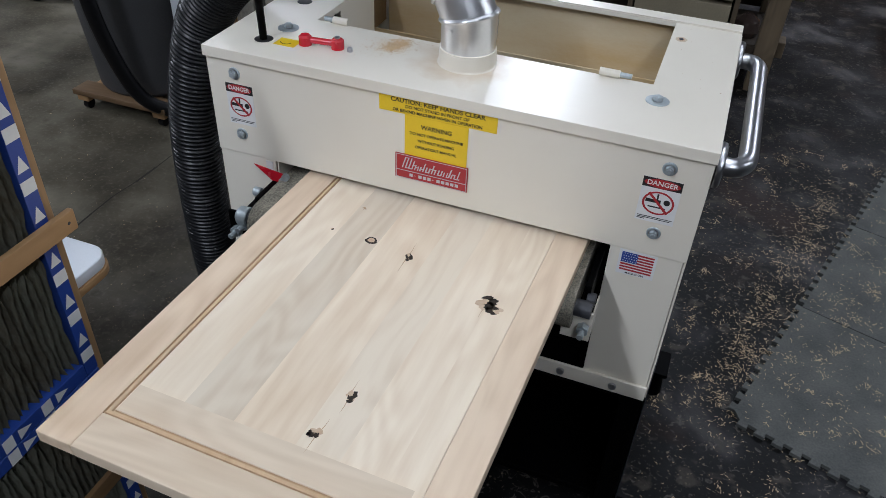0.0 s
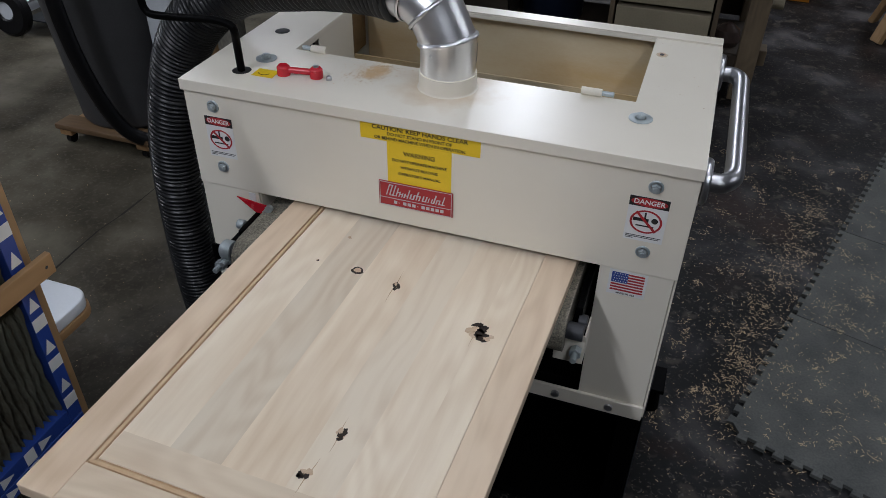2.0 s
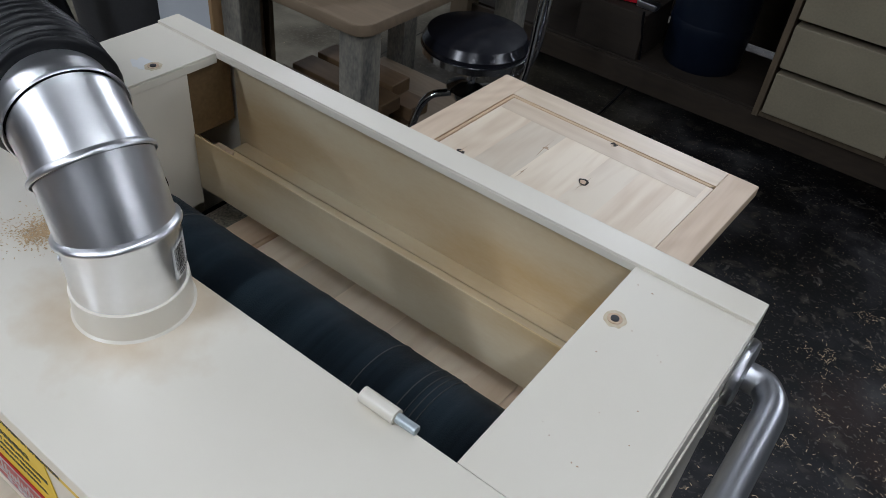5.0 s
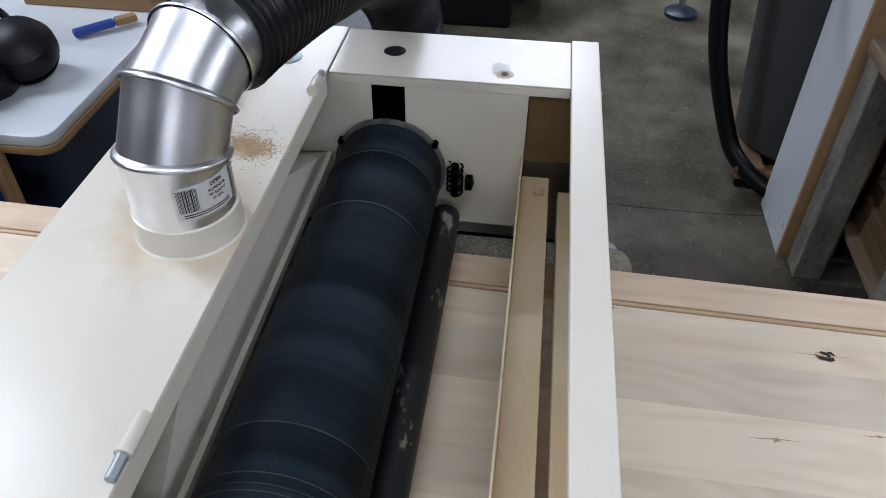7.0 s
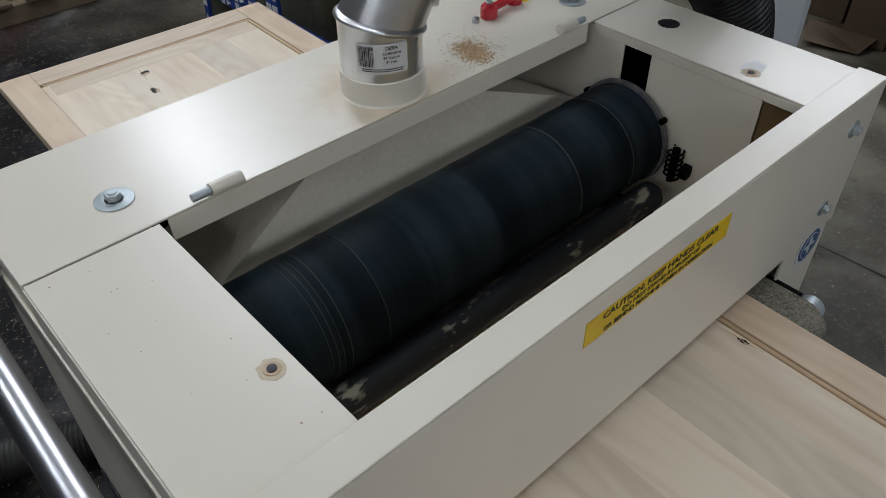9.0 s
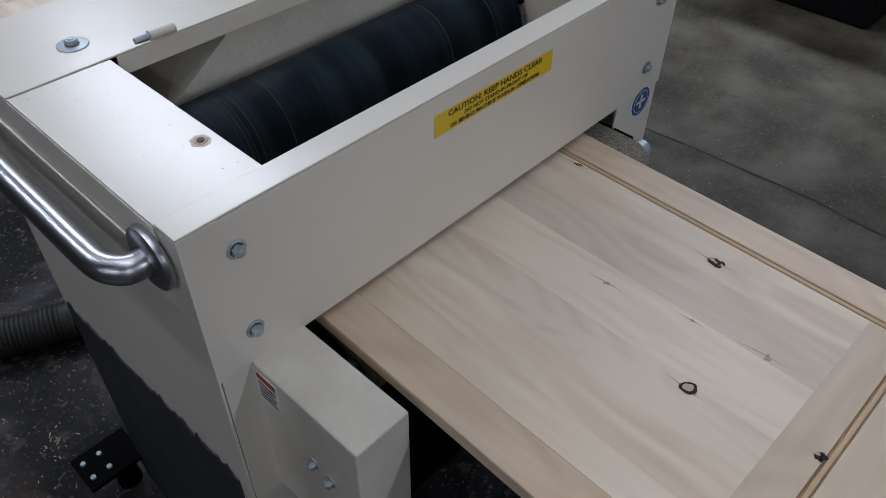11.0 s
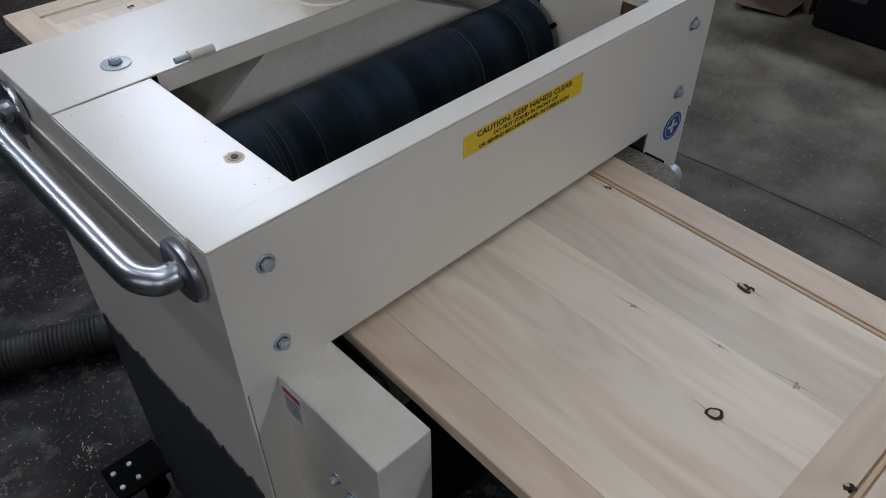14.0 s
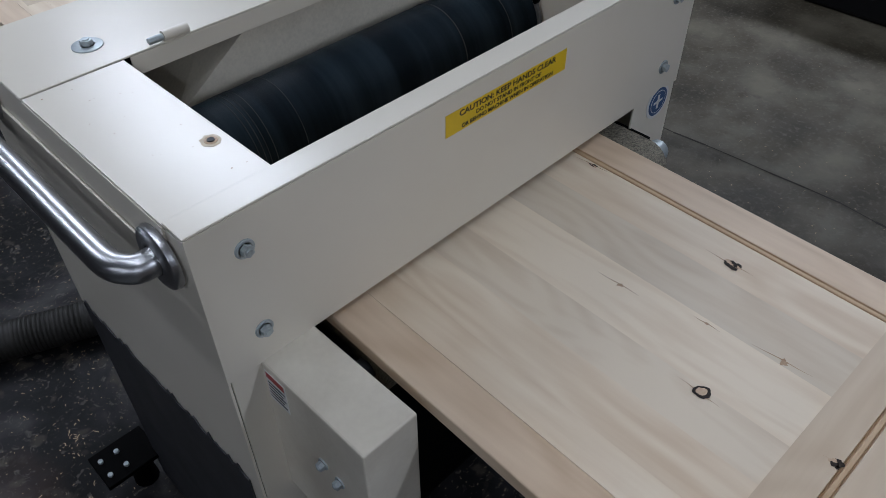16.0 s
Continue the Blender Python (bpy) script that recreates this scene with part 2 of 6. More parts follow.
CREAM_COVER = dusted("dusty_cover_enamel")
CREAM_SMUDGED = material("smudged_cream_enamel", (0.79, 0.74, 0.63), 0.34, dark=(0.60, 0.54, 0.44), scale=7, fine=120, bump=0.03, grain=0.15)
CREAM_DUSTY = material("dusty_cream_enamel", (0.74, 0.67, 0.50), 0.5, dark=(0.56, 0.38, 0.17), scale=4, fine=160, bump=0.04, grain=0.08, stretch=(0.5, 1, 1.6))
SMEARED = material("paint_smeared_leg", (0.27, 0.25, 0.20), 0.7, dark=(0.055, 0.055, 0.058), scale=16, fine=120, bump=0.2, stretch=(1, 1, 0.4))
GUSSET = material("stained_gusset", (0.20, 0.125, 0.055), 0.6, dark=(0.10, 0.06, 0.025), scale=12, fine=160, bump=0.05)
RING_GREY = material("scuffed_ring", (0.17, 0.17, 0.17), 0.5, dark=(0.05, 0.05, 0.052), scale=40, fine=200, bump=0.2)
STEEL = material("brushed_steel", (0.52, 0.53, 0.55), 0.32, 1.0, scale=9, fine=300, bump=0.03, amount=0.3, stretch=(1, 0.1, 1))
ALU = material("aluminium_sheet", (0.86, 0.865, 0.875), 0.34, 1.0, scale=14, fine=60, bump=0.16, amount=0.2)
ZINC = material("zinc_plate", (0.50, 0.56, 0.58), 0.45, 0.55, scale=60, fine=400, bump=0.05)
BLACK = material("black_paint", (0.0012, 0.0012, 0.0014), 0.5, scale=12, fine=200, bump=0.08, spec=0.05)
RUBBER = material("black_rubber", (0.006, 0.006, 0.007), 0.4, scale=8, fine=150, bump=0.1, spec=0.25)
DARKGREY = material("dark_grey_paint", (0.035, 0.037, 0.042), 0.5, scale=10, fine=180, bump=0.1)
HOSE = material("black_hose", (0.006, 0.0065, 0.008), 0.36, scale=7, fine=90, bump=0.05, amount=0.8, spec=0.4)
HOSE_GREY = material("grey_hose", (0.018, 0.0165, 0.0135), 0.6, scale=7, fine=90, bump=0.05, amount=0.8)
BELT = material("conveyor_belt", (0.34, 0.31, 0.24), 0.8, dark=(0.045, 0.045, 0.04), scale=40, fine=330, bump=0.9, grain=0.75)
YELLOW = material("yellow_label", (0.85, 0.58, 0.02), 0.45, scale=20, fine=200, bump=0.02, amount=0.15)
WHITE = material("white_label", (0.78, 0.78, 0.76), 0.45, scale=20, fine=200, bump=0.02, amount=0.15)
RED = material("red_label", (0.42, 0.022, 0.028), 0.4, scale=20, fine=200, bump=0.02, amount=0.3)
REDPLASTIC = material("red_plastic", (0.60, 0.015, 0.03), 0.25, scale=20, fine=200, bump=0.02, amount=0.2)
BLUE = material("blue_print", (0.02, 0.06, 0.30), 0.4, scale=20, fine=200, bump=0.02, amount=0.3)
INK = plain("black_ink", (0.015, 0.015, 0.015), 0.5)
SILVER = plain("silver_ink", (0.55, 0.55, 0.57), 0.4, 0.3)
MELAMINE = material("white_melamine", (0.62, 0.65, 0.68), 0.3, scale=3, fine=200, bump=0.02, amount=0.15)
PLASTIC_GREY = material("grey_plastic", (0.05, 0.05, 0.052), 0.5, scale=4, fine=120, bump=0.1, amount=0.6)
NAVY = material("navy_paint", (0.02, 0.03, 0.055), 0.45, scale=8, fine=150, bump=0.06)
CARD = material("cardboard", (0.085, 0.052, 0.028), 0.8, scale=10, fine=150, bump=0.1)
MAT_FOAM = material("grey_foam_mat", (0.125, 0.128, 0.118), 0.7, dark=(0.050, 0.054, 0.054), scale=7, fine=160, bump=0.4, spec=0.2)
FLOOR = floor_material()
PLASTER = material("painted_block", (0.06, 0.06, 0.062), 0.8, scale=2, fine=60, bump=0.3)
MAPLE = wood("maple", (0.735, 0.585, 0.43), (0.50, 0.345, 0.215), 1.2, 0.45, 0.05)
MAPLE_PALE = wood("pale_poplar", (0.80, 0.69, 0.54), (0.59, 0.44, 0.295), 1.3, 0.45, 0.10)
MAPLE_X = wood("maple_rail", (0.745, 0.62, 0.47), (0.545, 0.41, 0.275), 1.15, 0.42, 0.03, "x")
GROOVE = wood("groove_wood", (0.66, 0.49, 0.32), (0.48, 0.31, 0.17), 1.0, 0.5, 0.05)
PINE = wood("pine_stick", (0.44, 0.28, 0.14), (0.26, 0.145, 0.06), 1.0, 0.6, 0.1, "z")
PINE_Y = wood("pine_board", (0.36, 0.215, 0.10), (0.21, 0.115, 0.048), 1.0, 0.6, 0.2, "y")
PINE_X = wood("pine_plank", (0.15, 0.09, 0.043), (0.075, 0.042, 0.02), 1.0, 0.6, 0.2, "x")
PLY = wood("plywood", (0.27, 0.20, 0.13), (0.14, 0.098, 0.06), 0.8, 0.65, 0.1, "x")
OLDWOOD = wood("old_bench_wood", (0.15, 0.11, 0.066), (0.06, 0.043, 0.026), 1.0, 0.7, 0.2, "z")
OLDWOOD_X = wood("old_bench_plank", (0.19, 0.14, 0.085), (0.09, 0.065, 0.04), 1.0, 0.7, 0.2, "x")
# bench wood with the shade under the benchtop put into its colour
SHADED_WOOD = wood("grimy_bench_wood", (0.040, 0.027, 0.016), (0.012, 0.008, 0.005), 1.0, 0.8, 0.2, "x")
DRAWER = material("cream_drawer", (0.31, 0.265, 0.18), 0.6, scale=6, fine=120, bump=0.08, amount=0.5)
CABWOOD = wood("varnished_cabinet", (0.36, 0.17, 0.06), (0.22, 0.09, 0.03), 0.8, 0.4, 0.1, "x")
KNOT = material("wood_knot", (0.030, 0.017, 0.010), 0.7, dark=(0.006, 0.004, 0.003), scale=90, fine=300, bump=0.6)
STREAK = material("knot_streak", (0.54, 0.38, 0.25), 0.6, dark=(0.36, 0.22, 0.12), scale=60, fine=300, bump=0.1)
KNOT_RING = material("knot_ring", (0.64, 0.48, 0.34), 0.6, dark=(0.50, 0.34, 0.21), scale=70, fine=300, bump=0.2)
SHAVING = material("wood_shaving", (0.60, 0.45, 0.28), 0.8, scale=30, fine=200, bump=0.1)
DUST = material("sawdust", (0.72, 0.53, 0.32), 0.9, scale=60, fine=400, bump=0.5)
PLEAT = material("pleated_filter", (0.15, 0.155, 0.12), 0.9, dark=(0.07, 0.052, 0.032), scale=9, fine=160, bump=0.4, stretch=(1, 1, 0.5))


def abrasive():
    """Spiral-wound sandpaper: blue-black grit with paler wound seams."""
    m = material("drum_abrasive", (0.0052, 0.0116, 0.0175), 0.5, scale=14, fine=700, bump=0.35, amount=0.5, spec=0.10)
    nt = m.node_tree
    n, l = nt.nodes, nt.links
    b = n["Principled BSDF"]
    tc = n.new("ShaderNodeTexCoord")
    sp = n.new("ShaderNodeSeparateXYZ")
    l.new(tc.outputs["Object"], sp.inputs[0])
    nz = n.new("ShaderNodeTexNoise")
    nz.noise_dimensions = "1D"
    nz.inputs["Scale"].default_value, nz.inputs["Detail"].default_value = 17, 5
    l.new(sp.outputs["X"], nz.inputs["W"])
    rp = n.new("ShaderNodeValToRGB")
    e = rp.color_ramp.elements
    e[0].position, e[0].color = 0.40, (0.0020, 0.0050, 0.0080, 1)
    e[1].position, e[1].color = 0.70, (0.036, 0.056, 0.071, 1)
    l.new(nz.outputs["Fac"], rp.inputs["Fac"])
    mx = n.new("ShaderNodeMix")
    mx.data_type = "RGBA"
    mx.inputs["Factor"].default_value = 0.55
    old = b.inputs["Base Color"].links[0].from_socket
    l.new(old, mx.inputs["A"])
    l.new(rp.outputs["Color"], mx.inputs["B"])
    l.new(mx.outputs["Result"], b.inputs["Base Color"])
    return m


def worn_paint():
    """Black paint rubbed through to tan, dusty metal in ragged patches."""
    m = material("worn_black_roller", (0.32, 0.29, 0.23), 0.45, dark=(0.010, 0.012, 0.015), scale=30, fine=120, bump=0.15, stretch=(0.45, 1, 1), grain=0.3)
    r = [k for k in m.node_tree.nodes if k.type == "VALTORGB"][0].color_ramp
    r.elements[0].position, r.elements[1].position = 0.585, 0.66
    return m


ABRASIVE = abrasive()
WORN = worn_paint()

# ---- building helpers ----
ORIGIN = {}


def thing(name, at, label, category, group="", kind=""):
    ob = new(name)
    ob.empty_display_size = 0.05
    ob.location = at
    ORIGIN[ob.name] = Vector(at)
    return tagged(ob, label, category, group, kind)


def finish(bm, name, mat, smooth=None):
    bmesh.ops.recalc_face_normals(bm, faces=bm.faces)
    # a broad flat keeps its own normal beside a narrow bevel
    hard = []
    if smooth is not None and len(bm.faces) < 400:
        bm.edges.index_update()
        for e in bm.edges:
            if len(e.link_faces) == 2:
                p, q = (f.calc_area() for f in e.link_faces)
                if max(p, q) > 9 * min(p, q) and e.calc_face_angle(0.0) > 0.1:
                    hard.append(e.index)
    me = bpy.data.meshes.new(name)
    bm.to_mesh(me)
    bm.free()
    me.materials.append(mat)
    if smooth is not None:
        me.shade_smooth()
        me.set_sharp_from_angle(angle=radians(smooth))
        for i in hard:
            me.edges[i].use_edge_sharp = True
    return me


def part(name, bm, mat, parent, label="", smooth=35):
    """One mesh under a thing or a part; the bmesh is given in world places."""
    o = ORIGIN[parent.name]
    bm.transform(Matrix.Translation(-o))
    ob = new(name, finish(bm, name, mat, smooth))
    ob.parent = parent
    ORIGIN[ob.name] = o
    if label:
        ob["label"] = label
    return ob


def solo(name, bm, mat, at, label, category, group="", kind="", smooth=35):
    """A thing of one mesh, standing at a place."""
    bm.transform(Matrix.Translation(-Vector(at)))
    ob = new(name, finish(bm, name, mat, smooth))
    ob.location = at
    ORIGIN[ob.name] = Vector(at)
    return tagged(ob, label, category, group, kind)


def box(x0, x1, y0, y1, z0, z1, bevel=0.002, bm=None, seg=2):
    own = bmesh.new()
    bmesh.ops.create_cube(own, size=1)
    for v in own.verts:
        v.co = Vector(((x0 + x1) / 2 + v.co.x * (x1 - x0), (y0 + y1) / 2 + v.co.y * (y1 - y0), (z0 + z1) / 2 + v.co.z * (z1 - z0)))
    bevel = min(bevel, 0.45 * min(abs(x1 - x0), abs(y1 - y0), abs(z1 - z0)))
    if bevel > 0:
        bmesh.ops.bevel(own, geom=own.edges[:], offset=bevel, segments=seg, affect="EDGES", profile=0.5)
    return join(bm, own)


def join(bm, own):
    if bm is None:
        return own
    me = bpy.data.meshes.new("tmp")
    own.to_mesh(me)
    own.free()
    bm.from_mesh(me)
    bpy.data.meshes.remove(me)
    return bm


def bar(a, b, w, h, bevel=0.002, bm=None, up=(0, 0, 1)):
    """A square bar from a to b, w wide and h high."""
    a, b = Vector(a), Vector(b)
    d = b - a
    own = box(-w / 2, w / 2, -h / 2, h / 2, 0, d.length, bevel)
    z = d.normalized()
    x = Vector(up).cross(z)
    if x.length < 1e-4:
        x = Vector((1, 0, 0))
    x.normalize()
    y = z.cross(x)
    own.transform(Matrix.Translation(a) @ Matrix((x, y, z)).transposed().to_4x4())
    return join(bm, own)


def rod(a, b, r, r2=None, seg=20, bevel=0.0, bm=None):
    a, b = Vector(a), Vector(b)
    d = b - a
    own = bmesh.new()
    bmesh.ops.create_cone(own, cap_ends=True, segments=seg, radius1=r, radius2=r if r2 is None else r2, depth=d.length)
    if bevel:
        es = [e for e in own.edges if all(len(f.verts) > 4 or True for f in e.link_faces) and any(len(f.verts) == seg for f in e.link_faces)]
        bmesh.ops.bevel(own, geom=es, offset=bevel, segments=2, affect="EDGES", profile=0.5)
    own.transform(Matrix.Translation((a + b) / 2) @ d.to_track_quat("Z", "Y").to_matrix().to_4x4())
    return join(bm, own)


def lathe(profile, at, axis=(0, 0, 1), seg=32, bm=None):
    """A turned body: profile of (radius, height) along the axis from a place."""
    own = bmesh.new()
    rings = []
    for r, h in profile:
        if r < 1e-6:
            rings.append([own.verts.new((0, 0, h))])
        else:
            rings.append([own.verts.new((r * math.cos(2 * math.pi * i / seg), r * math.sin(2 * math.pi * i / seg), h)) for i in range(seg)])
    for p, q in zip(rings, rings[1:]):
        for i in range(seg):
            j = (i + 1) % seg
            if len(p) == 1 and len(q) == 1:
                continue
            if len(p) == 1:
                own.faces.new((p[0], q[i], q[j]))
            elif len(q) == 1:
                own.faces.new((p[i], p[j], q[0]))
            else:
                own.faces.new((p[i], p[j], q[j], q[i]))
    own.transform(Matrix.Translation(at) @ Vector(axis).to_track_quat("Z", "Y").to_matrix().to_4x4())
    return join(bm, own)


def spline(points, step=0.01):
    """Catmull-Rom points at even steps."""
    p = [Vector(q) for q in points]
    p = [2 * p[0] - p[1]] + p + [2 * p[-1] - p[-2]]
    fine = []
    for i in range(1, len(p) - 2):
        for k in range(300):
            t = k / 300
            a, b, c, d = p[i - 1:i + 3]
            fine.append(0.5 * ((2 * b) + (c - a) * t + (2 * a - 5 * b + 4 * c - d) * t * t + (3 * b - a - 3 * c + d) * t ** 3))
    fine.append(p[-2])
    out, acc = [fine[0]], 0.0
    for a, b in zip(fine, fine[1:]):
        acc += (b - a).length
        if acc >= step:
            out.append(b)
            acc = 0.0
    if (out[-1] - fine[-1]).length > step * 0.3:
        out.append(fine[-1])
    return out


def tube(points, radius, seg=14, step=0.01, ribs=None, bm=None, caps=True, raw=False):
    """A round tube along points; ribs=(pitch, depth) gives a corrugated hose."""
    path = [Vector(q) for q in points] if raw else spline(points, step)
    own = bmesh.new()
    ref, rings, dist = Vector((0.13, 0.21, 0.97)), [], 0.0
    for i, c in enumerate(path):
        d = (path[min(i + 1, len(path) - 1)] - path[max(i - 1, 0)]).normalized()
        u = ref - d * ref.dot(d)
        u.normalize()
        ref = u
        v = d.cross(u)
        if i:
            dist += (c - path[i - 1]).length
        r = radius
        if ribs:
            r = radius + ribs[1] * (abs(math.sin(math.pi * dist / ribs[0])) ** 0.6 - 0.6)
        rings.append([own.verts.new(c + r * (u * math.cos(2 * math.pi * k / seg) + v * math.sin(2 * math.pi * k / seg))) for k in range(seg)])
    for p, q in zip(rings, rings[1:]):
        for k in range(seg):
            own.faces.new((p[k], p[(k + 1) % seg], q[(k + 1) % seg], q[k]))
    if caps:
        own.faces.new(rings[0])
        own.faces.new(rings[-1])
    return join(bm, own)


def prism(outline, z0, z1, bevel=0.0, bm=None):
    """A flat outline of (x, y) raised from z0 to z1."""
    own = bmesh.new()
    f = own.faces.new([own.verts.new((x, y, z0)) for x, y in outline])
    r = bmesh.ops.extrude_face_region(own, geom=[f])
    for v in r["geom"]:
        if isinstance(v, bmesh.types.BMVert):
            v.co.z = z1
    if bevel:
        bmesh.ops.bevel(own, geom=own.edges[:], offset=bevel, segments=2, affect="EDGES", profile=0.5)
    return join(bm, own)


def rounded(x0, x1, y0, y1, r, n=6):
    out = []
    for cx, cy, a0 in ((x1 - r, y1 - r, 0), (x0 + r, y1 - r, 90), (x0 + r, y0 + r, 180), (x1 - r, y0 + r, 270)):
        for k in range(n + 1):
            a = radians(a0 + 90 * k / n)
            out.append((cx + r * math.cos(a), cy + r * math.sin(a)))
    return out


def lettering(text, size, m, width=None):
    """Raised letters of the built-in font, set on the plane of the pose m, centred; width squeezes the line."""
    cu = bpy.data.curves.new("letters", "FONT")
    cu.body, cu.size, cu.align_x, cu.align_y = text, size, "CENTER", "CENTER"
    cu.extrude, cu.offset, cu.resolution_u = 0.0002, size * 0.018, 3
    ob = bpy.data.objects.new("letters", cu)
    scene.collection.objects.link(ob)
    bpy.context.view_layer.update()
    me = bpy.data.meshes.new_from_object(ob.evaluated_get(bpy.context.evaluated_depsgraph_get()))
    bpy.data.objects.remove(ob)
    bpy.data.curves.remove(cu)
    bm = bmesh.new()
    bm.from_mesh(me)
    bpy.data.meshes.remove(me)
    if width:
        xs = [v.co.x for v in bm.verts]
        k = width / (max(xs) - min(xs))
        for v in bm.verts:
            v.co.x *= k
    bm.transform(m)
    return bm


FRONT = Matrix(((1, 0, 0, 0), (0, 0, -1, 0), (0, 1, 0, 0), (0, 0, 0, 1)))      # faces -y
REAR = Matrix(((-1, 0, 0, 0), (0, 0, 1, 0), (0, 1, 0, 0), (0, 0, 0, 1)))       # faces +y


def hexbolt(at, axis, parent, washer=0.022, head=0.0095, name="bolt", label=""):
    ax = Vector(axis).normalized()
    at = Vector(at)
    bm = lathe([(0.0, 0.0), (washer, 0.0), (washer, 0.0014), (washer * 0.93, 0.002), (head * 1.1, 0.002)], at, ax, 24)
    rod(at + ax * 0.002, at + ax * 0.009, head, head * 0.93, 6, 0.0, bm)
    rod(at + ax * 0.009, at + ax * 0.0105, head * 0.55, head * 0.45, 12, 0.0, bm)
    return part(name, bm, ZINC, parent, label, 30)

# ---- the room ----
solo("floor", box(-7, 6, -6.5, 7.5, -0.12, 0, 0), FLOOR, (0, 0, 0), "worn concrete shop floor with dark paint", "floor", kind="structure")
solo("ceiling", box(-7, 6, -6.5, 7.5, 4.0, 4.1, 0), PLASTER, (0, 0, 4.0), "painted workshop ceiling", "ceiling", kind="structure")
for nm, b in (("wall_north", (-7, 6, 7.5, 7.65)), ("wall_south", (-7, 6, -6.65, -6.5)), ("wall_east", (6, 6.15, -6.65, 7.65)), ("wall_west", (-7.15, -7, -6.65, 7.65))):
    solo(nm, box(*b, -0.12, 4.1, 0), PLASTER, ((b[0] + b[1]) / 2, (b[2] + b[3]) / 2, 0), "painted block workshop wall", "wall", kind="structure")


def tube_light(cx, y0, y1, share):
    """A hanging fluorescent strip: white tray and two glowing tubes."""
    z = 3.35
    t = thing("fluorescent_light", (cx, (y0 + y1) / 2, z), "white fluorescent strip light hung below the ceiling", "lamp", "ceiling strip lights")
    part("tray", box(cx - 0.11, cx + 0.11, y0 - 0.04, y1 + 0.04, z + 0.03, z + 0.09, 0.01), MELAMINE, t)
    for s in (-1, 1):
        part("tube", rod((cx + s * 0.055, y0, z), (cx + s * 0.055, y1, z), 0.019, seg=12), GLOW, t, "glowing white tube")
        part("hanger", rod((cx, (y0 + y1) / 2 + s * 0.8, z + 0.09), (cx, (y0 + y1) / 2 + s * 0.8, 4.0), 0.004, seg=6), ZINC, t)
    lamp = bpy.data.lights.new("strip", "AREA")
    lamp.shape, lamp.size, lamp.size_y, lamp.energy = "RECTANGLE", 0.16, y1 - y0, LAMP_POWER * share
    lamp.color = (0.89, 0.96, 1.11)
    ob = new("strip", lamp)
    ob.location = (cx, (y0 + y1) / 2, z - 0.024)


GLOW = bpy.data.materials.new("lamp_glow")
GLOW.use_nodes = True
GLOW.node_tree.nodes["Principled BSDF"].inputs["Emission Color"].default_value = (0.93, 0.975, 1.0, 1)
GLOW.node_tree.nodes["Principled BSDF"].inputs["Emission Strength"].default_value = 7.0
for cx, y0, y1, share in STRIPS:
    tube_light(cx, y0, y1, share)

# ---- the drum sander ----
T, W, D, LOW = 1.09, 0.481, 0.572, 0.860
sander = thing("drum_sander", (0, D / 2, 0), "cream enamelled wide drum sander with a side handle", "drum sander")

# base stand
bm = box(-0.45, 0.45, 0.06, 0.50, 0.42, 0.50, 0.003)
for sx in (-1, 1):
    for y in (0.05, 0.51):
        bar((sx * 0.455, y, 0.0), (sx * 0.455, y, 0.5), 0.045, 0.045, 0.003, bm)
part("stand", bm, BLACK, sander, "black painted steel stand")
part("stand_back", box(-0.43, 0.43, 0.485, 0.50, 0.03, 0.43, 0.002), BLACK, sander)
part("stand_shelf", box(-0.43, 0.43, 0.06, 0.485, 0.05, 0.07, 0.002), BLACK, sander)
# side sheets: cream above, dark grey below with a ragged chipped border
for sx in (-1, 1):
    x0, x1 = (W - 0.004, W) if sx > 0 else (-W, -W + 0.004)
    part("side_panel", box(x0, x1, 0.004, D - 0.0032, 0.50, T - 0.0055, 0.0006), CREAM, sander)
    rnd = random.Random(5)
    ys = [0.02 + 0.52 * i / 60 for i in range(61)]
    zz = [0.585 + 0.05 * (y - 0.02) + rnd.uniform(-0.004, 0.004) + (0.012 if rnd.random() > 0.88 else 0) for y in ys]
    bm = bmesh.new()
    X0 = sx * (W + 0.0006)
    X1 = sx * (W + 0.003)
    top = [(bm.verts.new((X0, y, z)), bm.verts.new((X1, y, z))) for y, z in zip(ys, zz)]
    bot = [(bm.verts.new((X0, y, 0.015)), bm.verts.new((X1, y, 0.015))) for y in ys]
    for i in range(60):
        for k in (0, 1):
            bm.faces.new((top[i][k], top[i + 1][k], bot[i + 1][k], bot[i][k]))
        bm.faces.new((top[i][0], top[i][1], top[i + 1][1], top[i + 1][0]))
        bm.faces.new((bot[i][0], bot[i][1], bot[i + 1][1], bot[i + 1][0]))
    for i in (0, 60):
        bm.faces.new((top[i][0], top[i][1], bot[i][1], bot[i][0]))
    part("lower_side_panel", bm, DARKGREY, sander, "chipped dark grey side panel", None)

# front legs and cross bar
part("front_leg", box(0.345, W - 0.005, 0.002, 0.006, 0.50, LOW + 0.02, 0.001), CREAM, sander)
part("front_leg", box(-W + 0.005, -0.35, 0.002, 0.006, 0.50, LOW + 0.02, 0.001), CREAM, sander)
for sx in (-1, 1):
    part("leg_return", box(*sorted((sx * 0.346, sx * 0.350)), 0.007, 0.12, 0.505, LOW + 0.02, 0.001), CREAM, sander)
part("front_crossbar", box(-W + 0.003, W - 0.003, -0.006, 0.0015, 0.498, 0.535, 0.002), CREAM, sander)
for x in (0.30, 0.41, -0.30, -0.41):
    part("screw", lathe([(0.0, 0.0), (0.009, 0.0), (0.008, 0.004), (0.0, 0.0055)], (x, -0.006, 0.516), (0, -1, 0), 16), STEEL, sander)
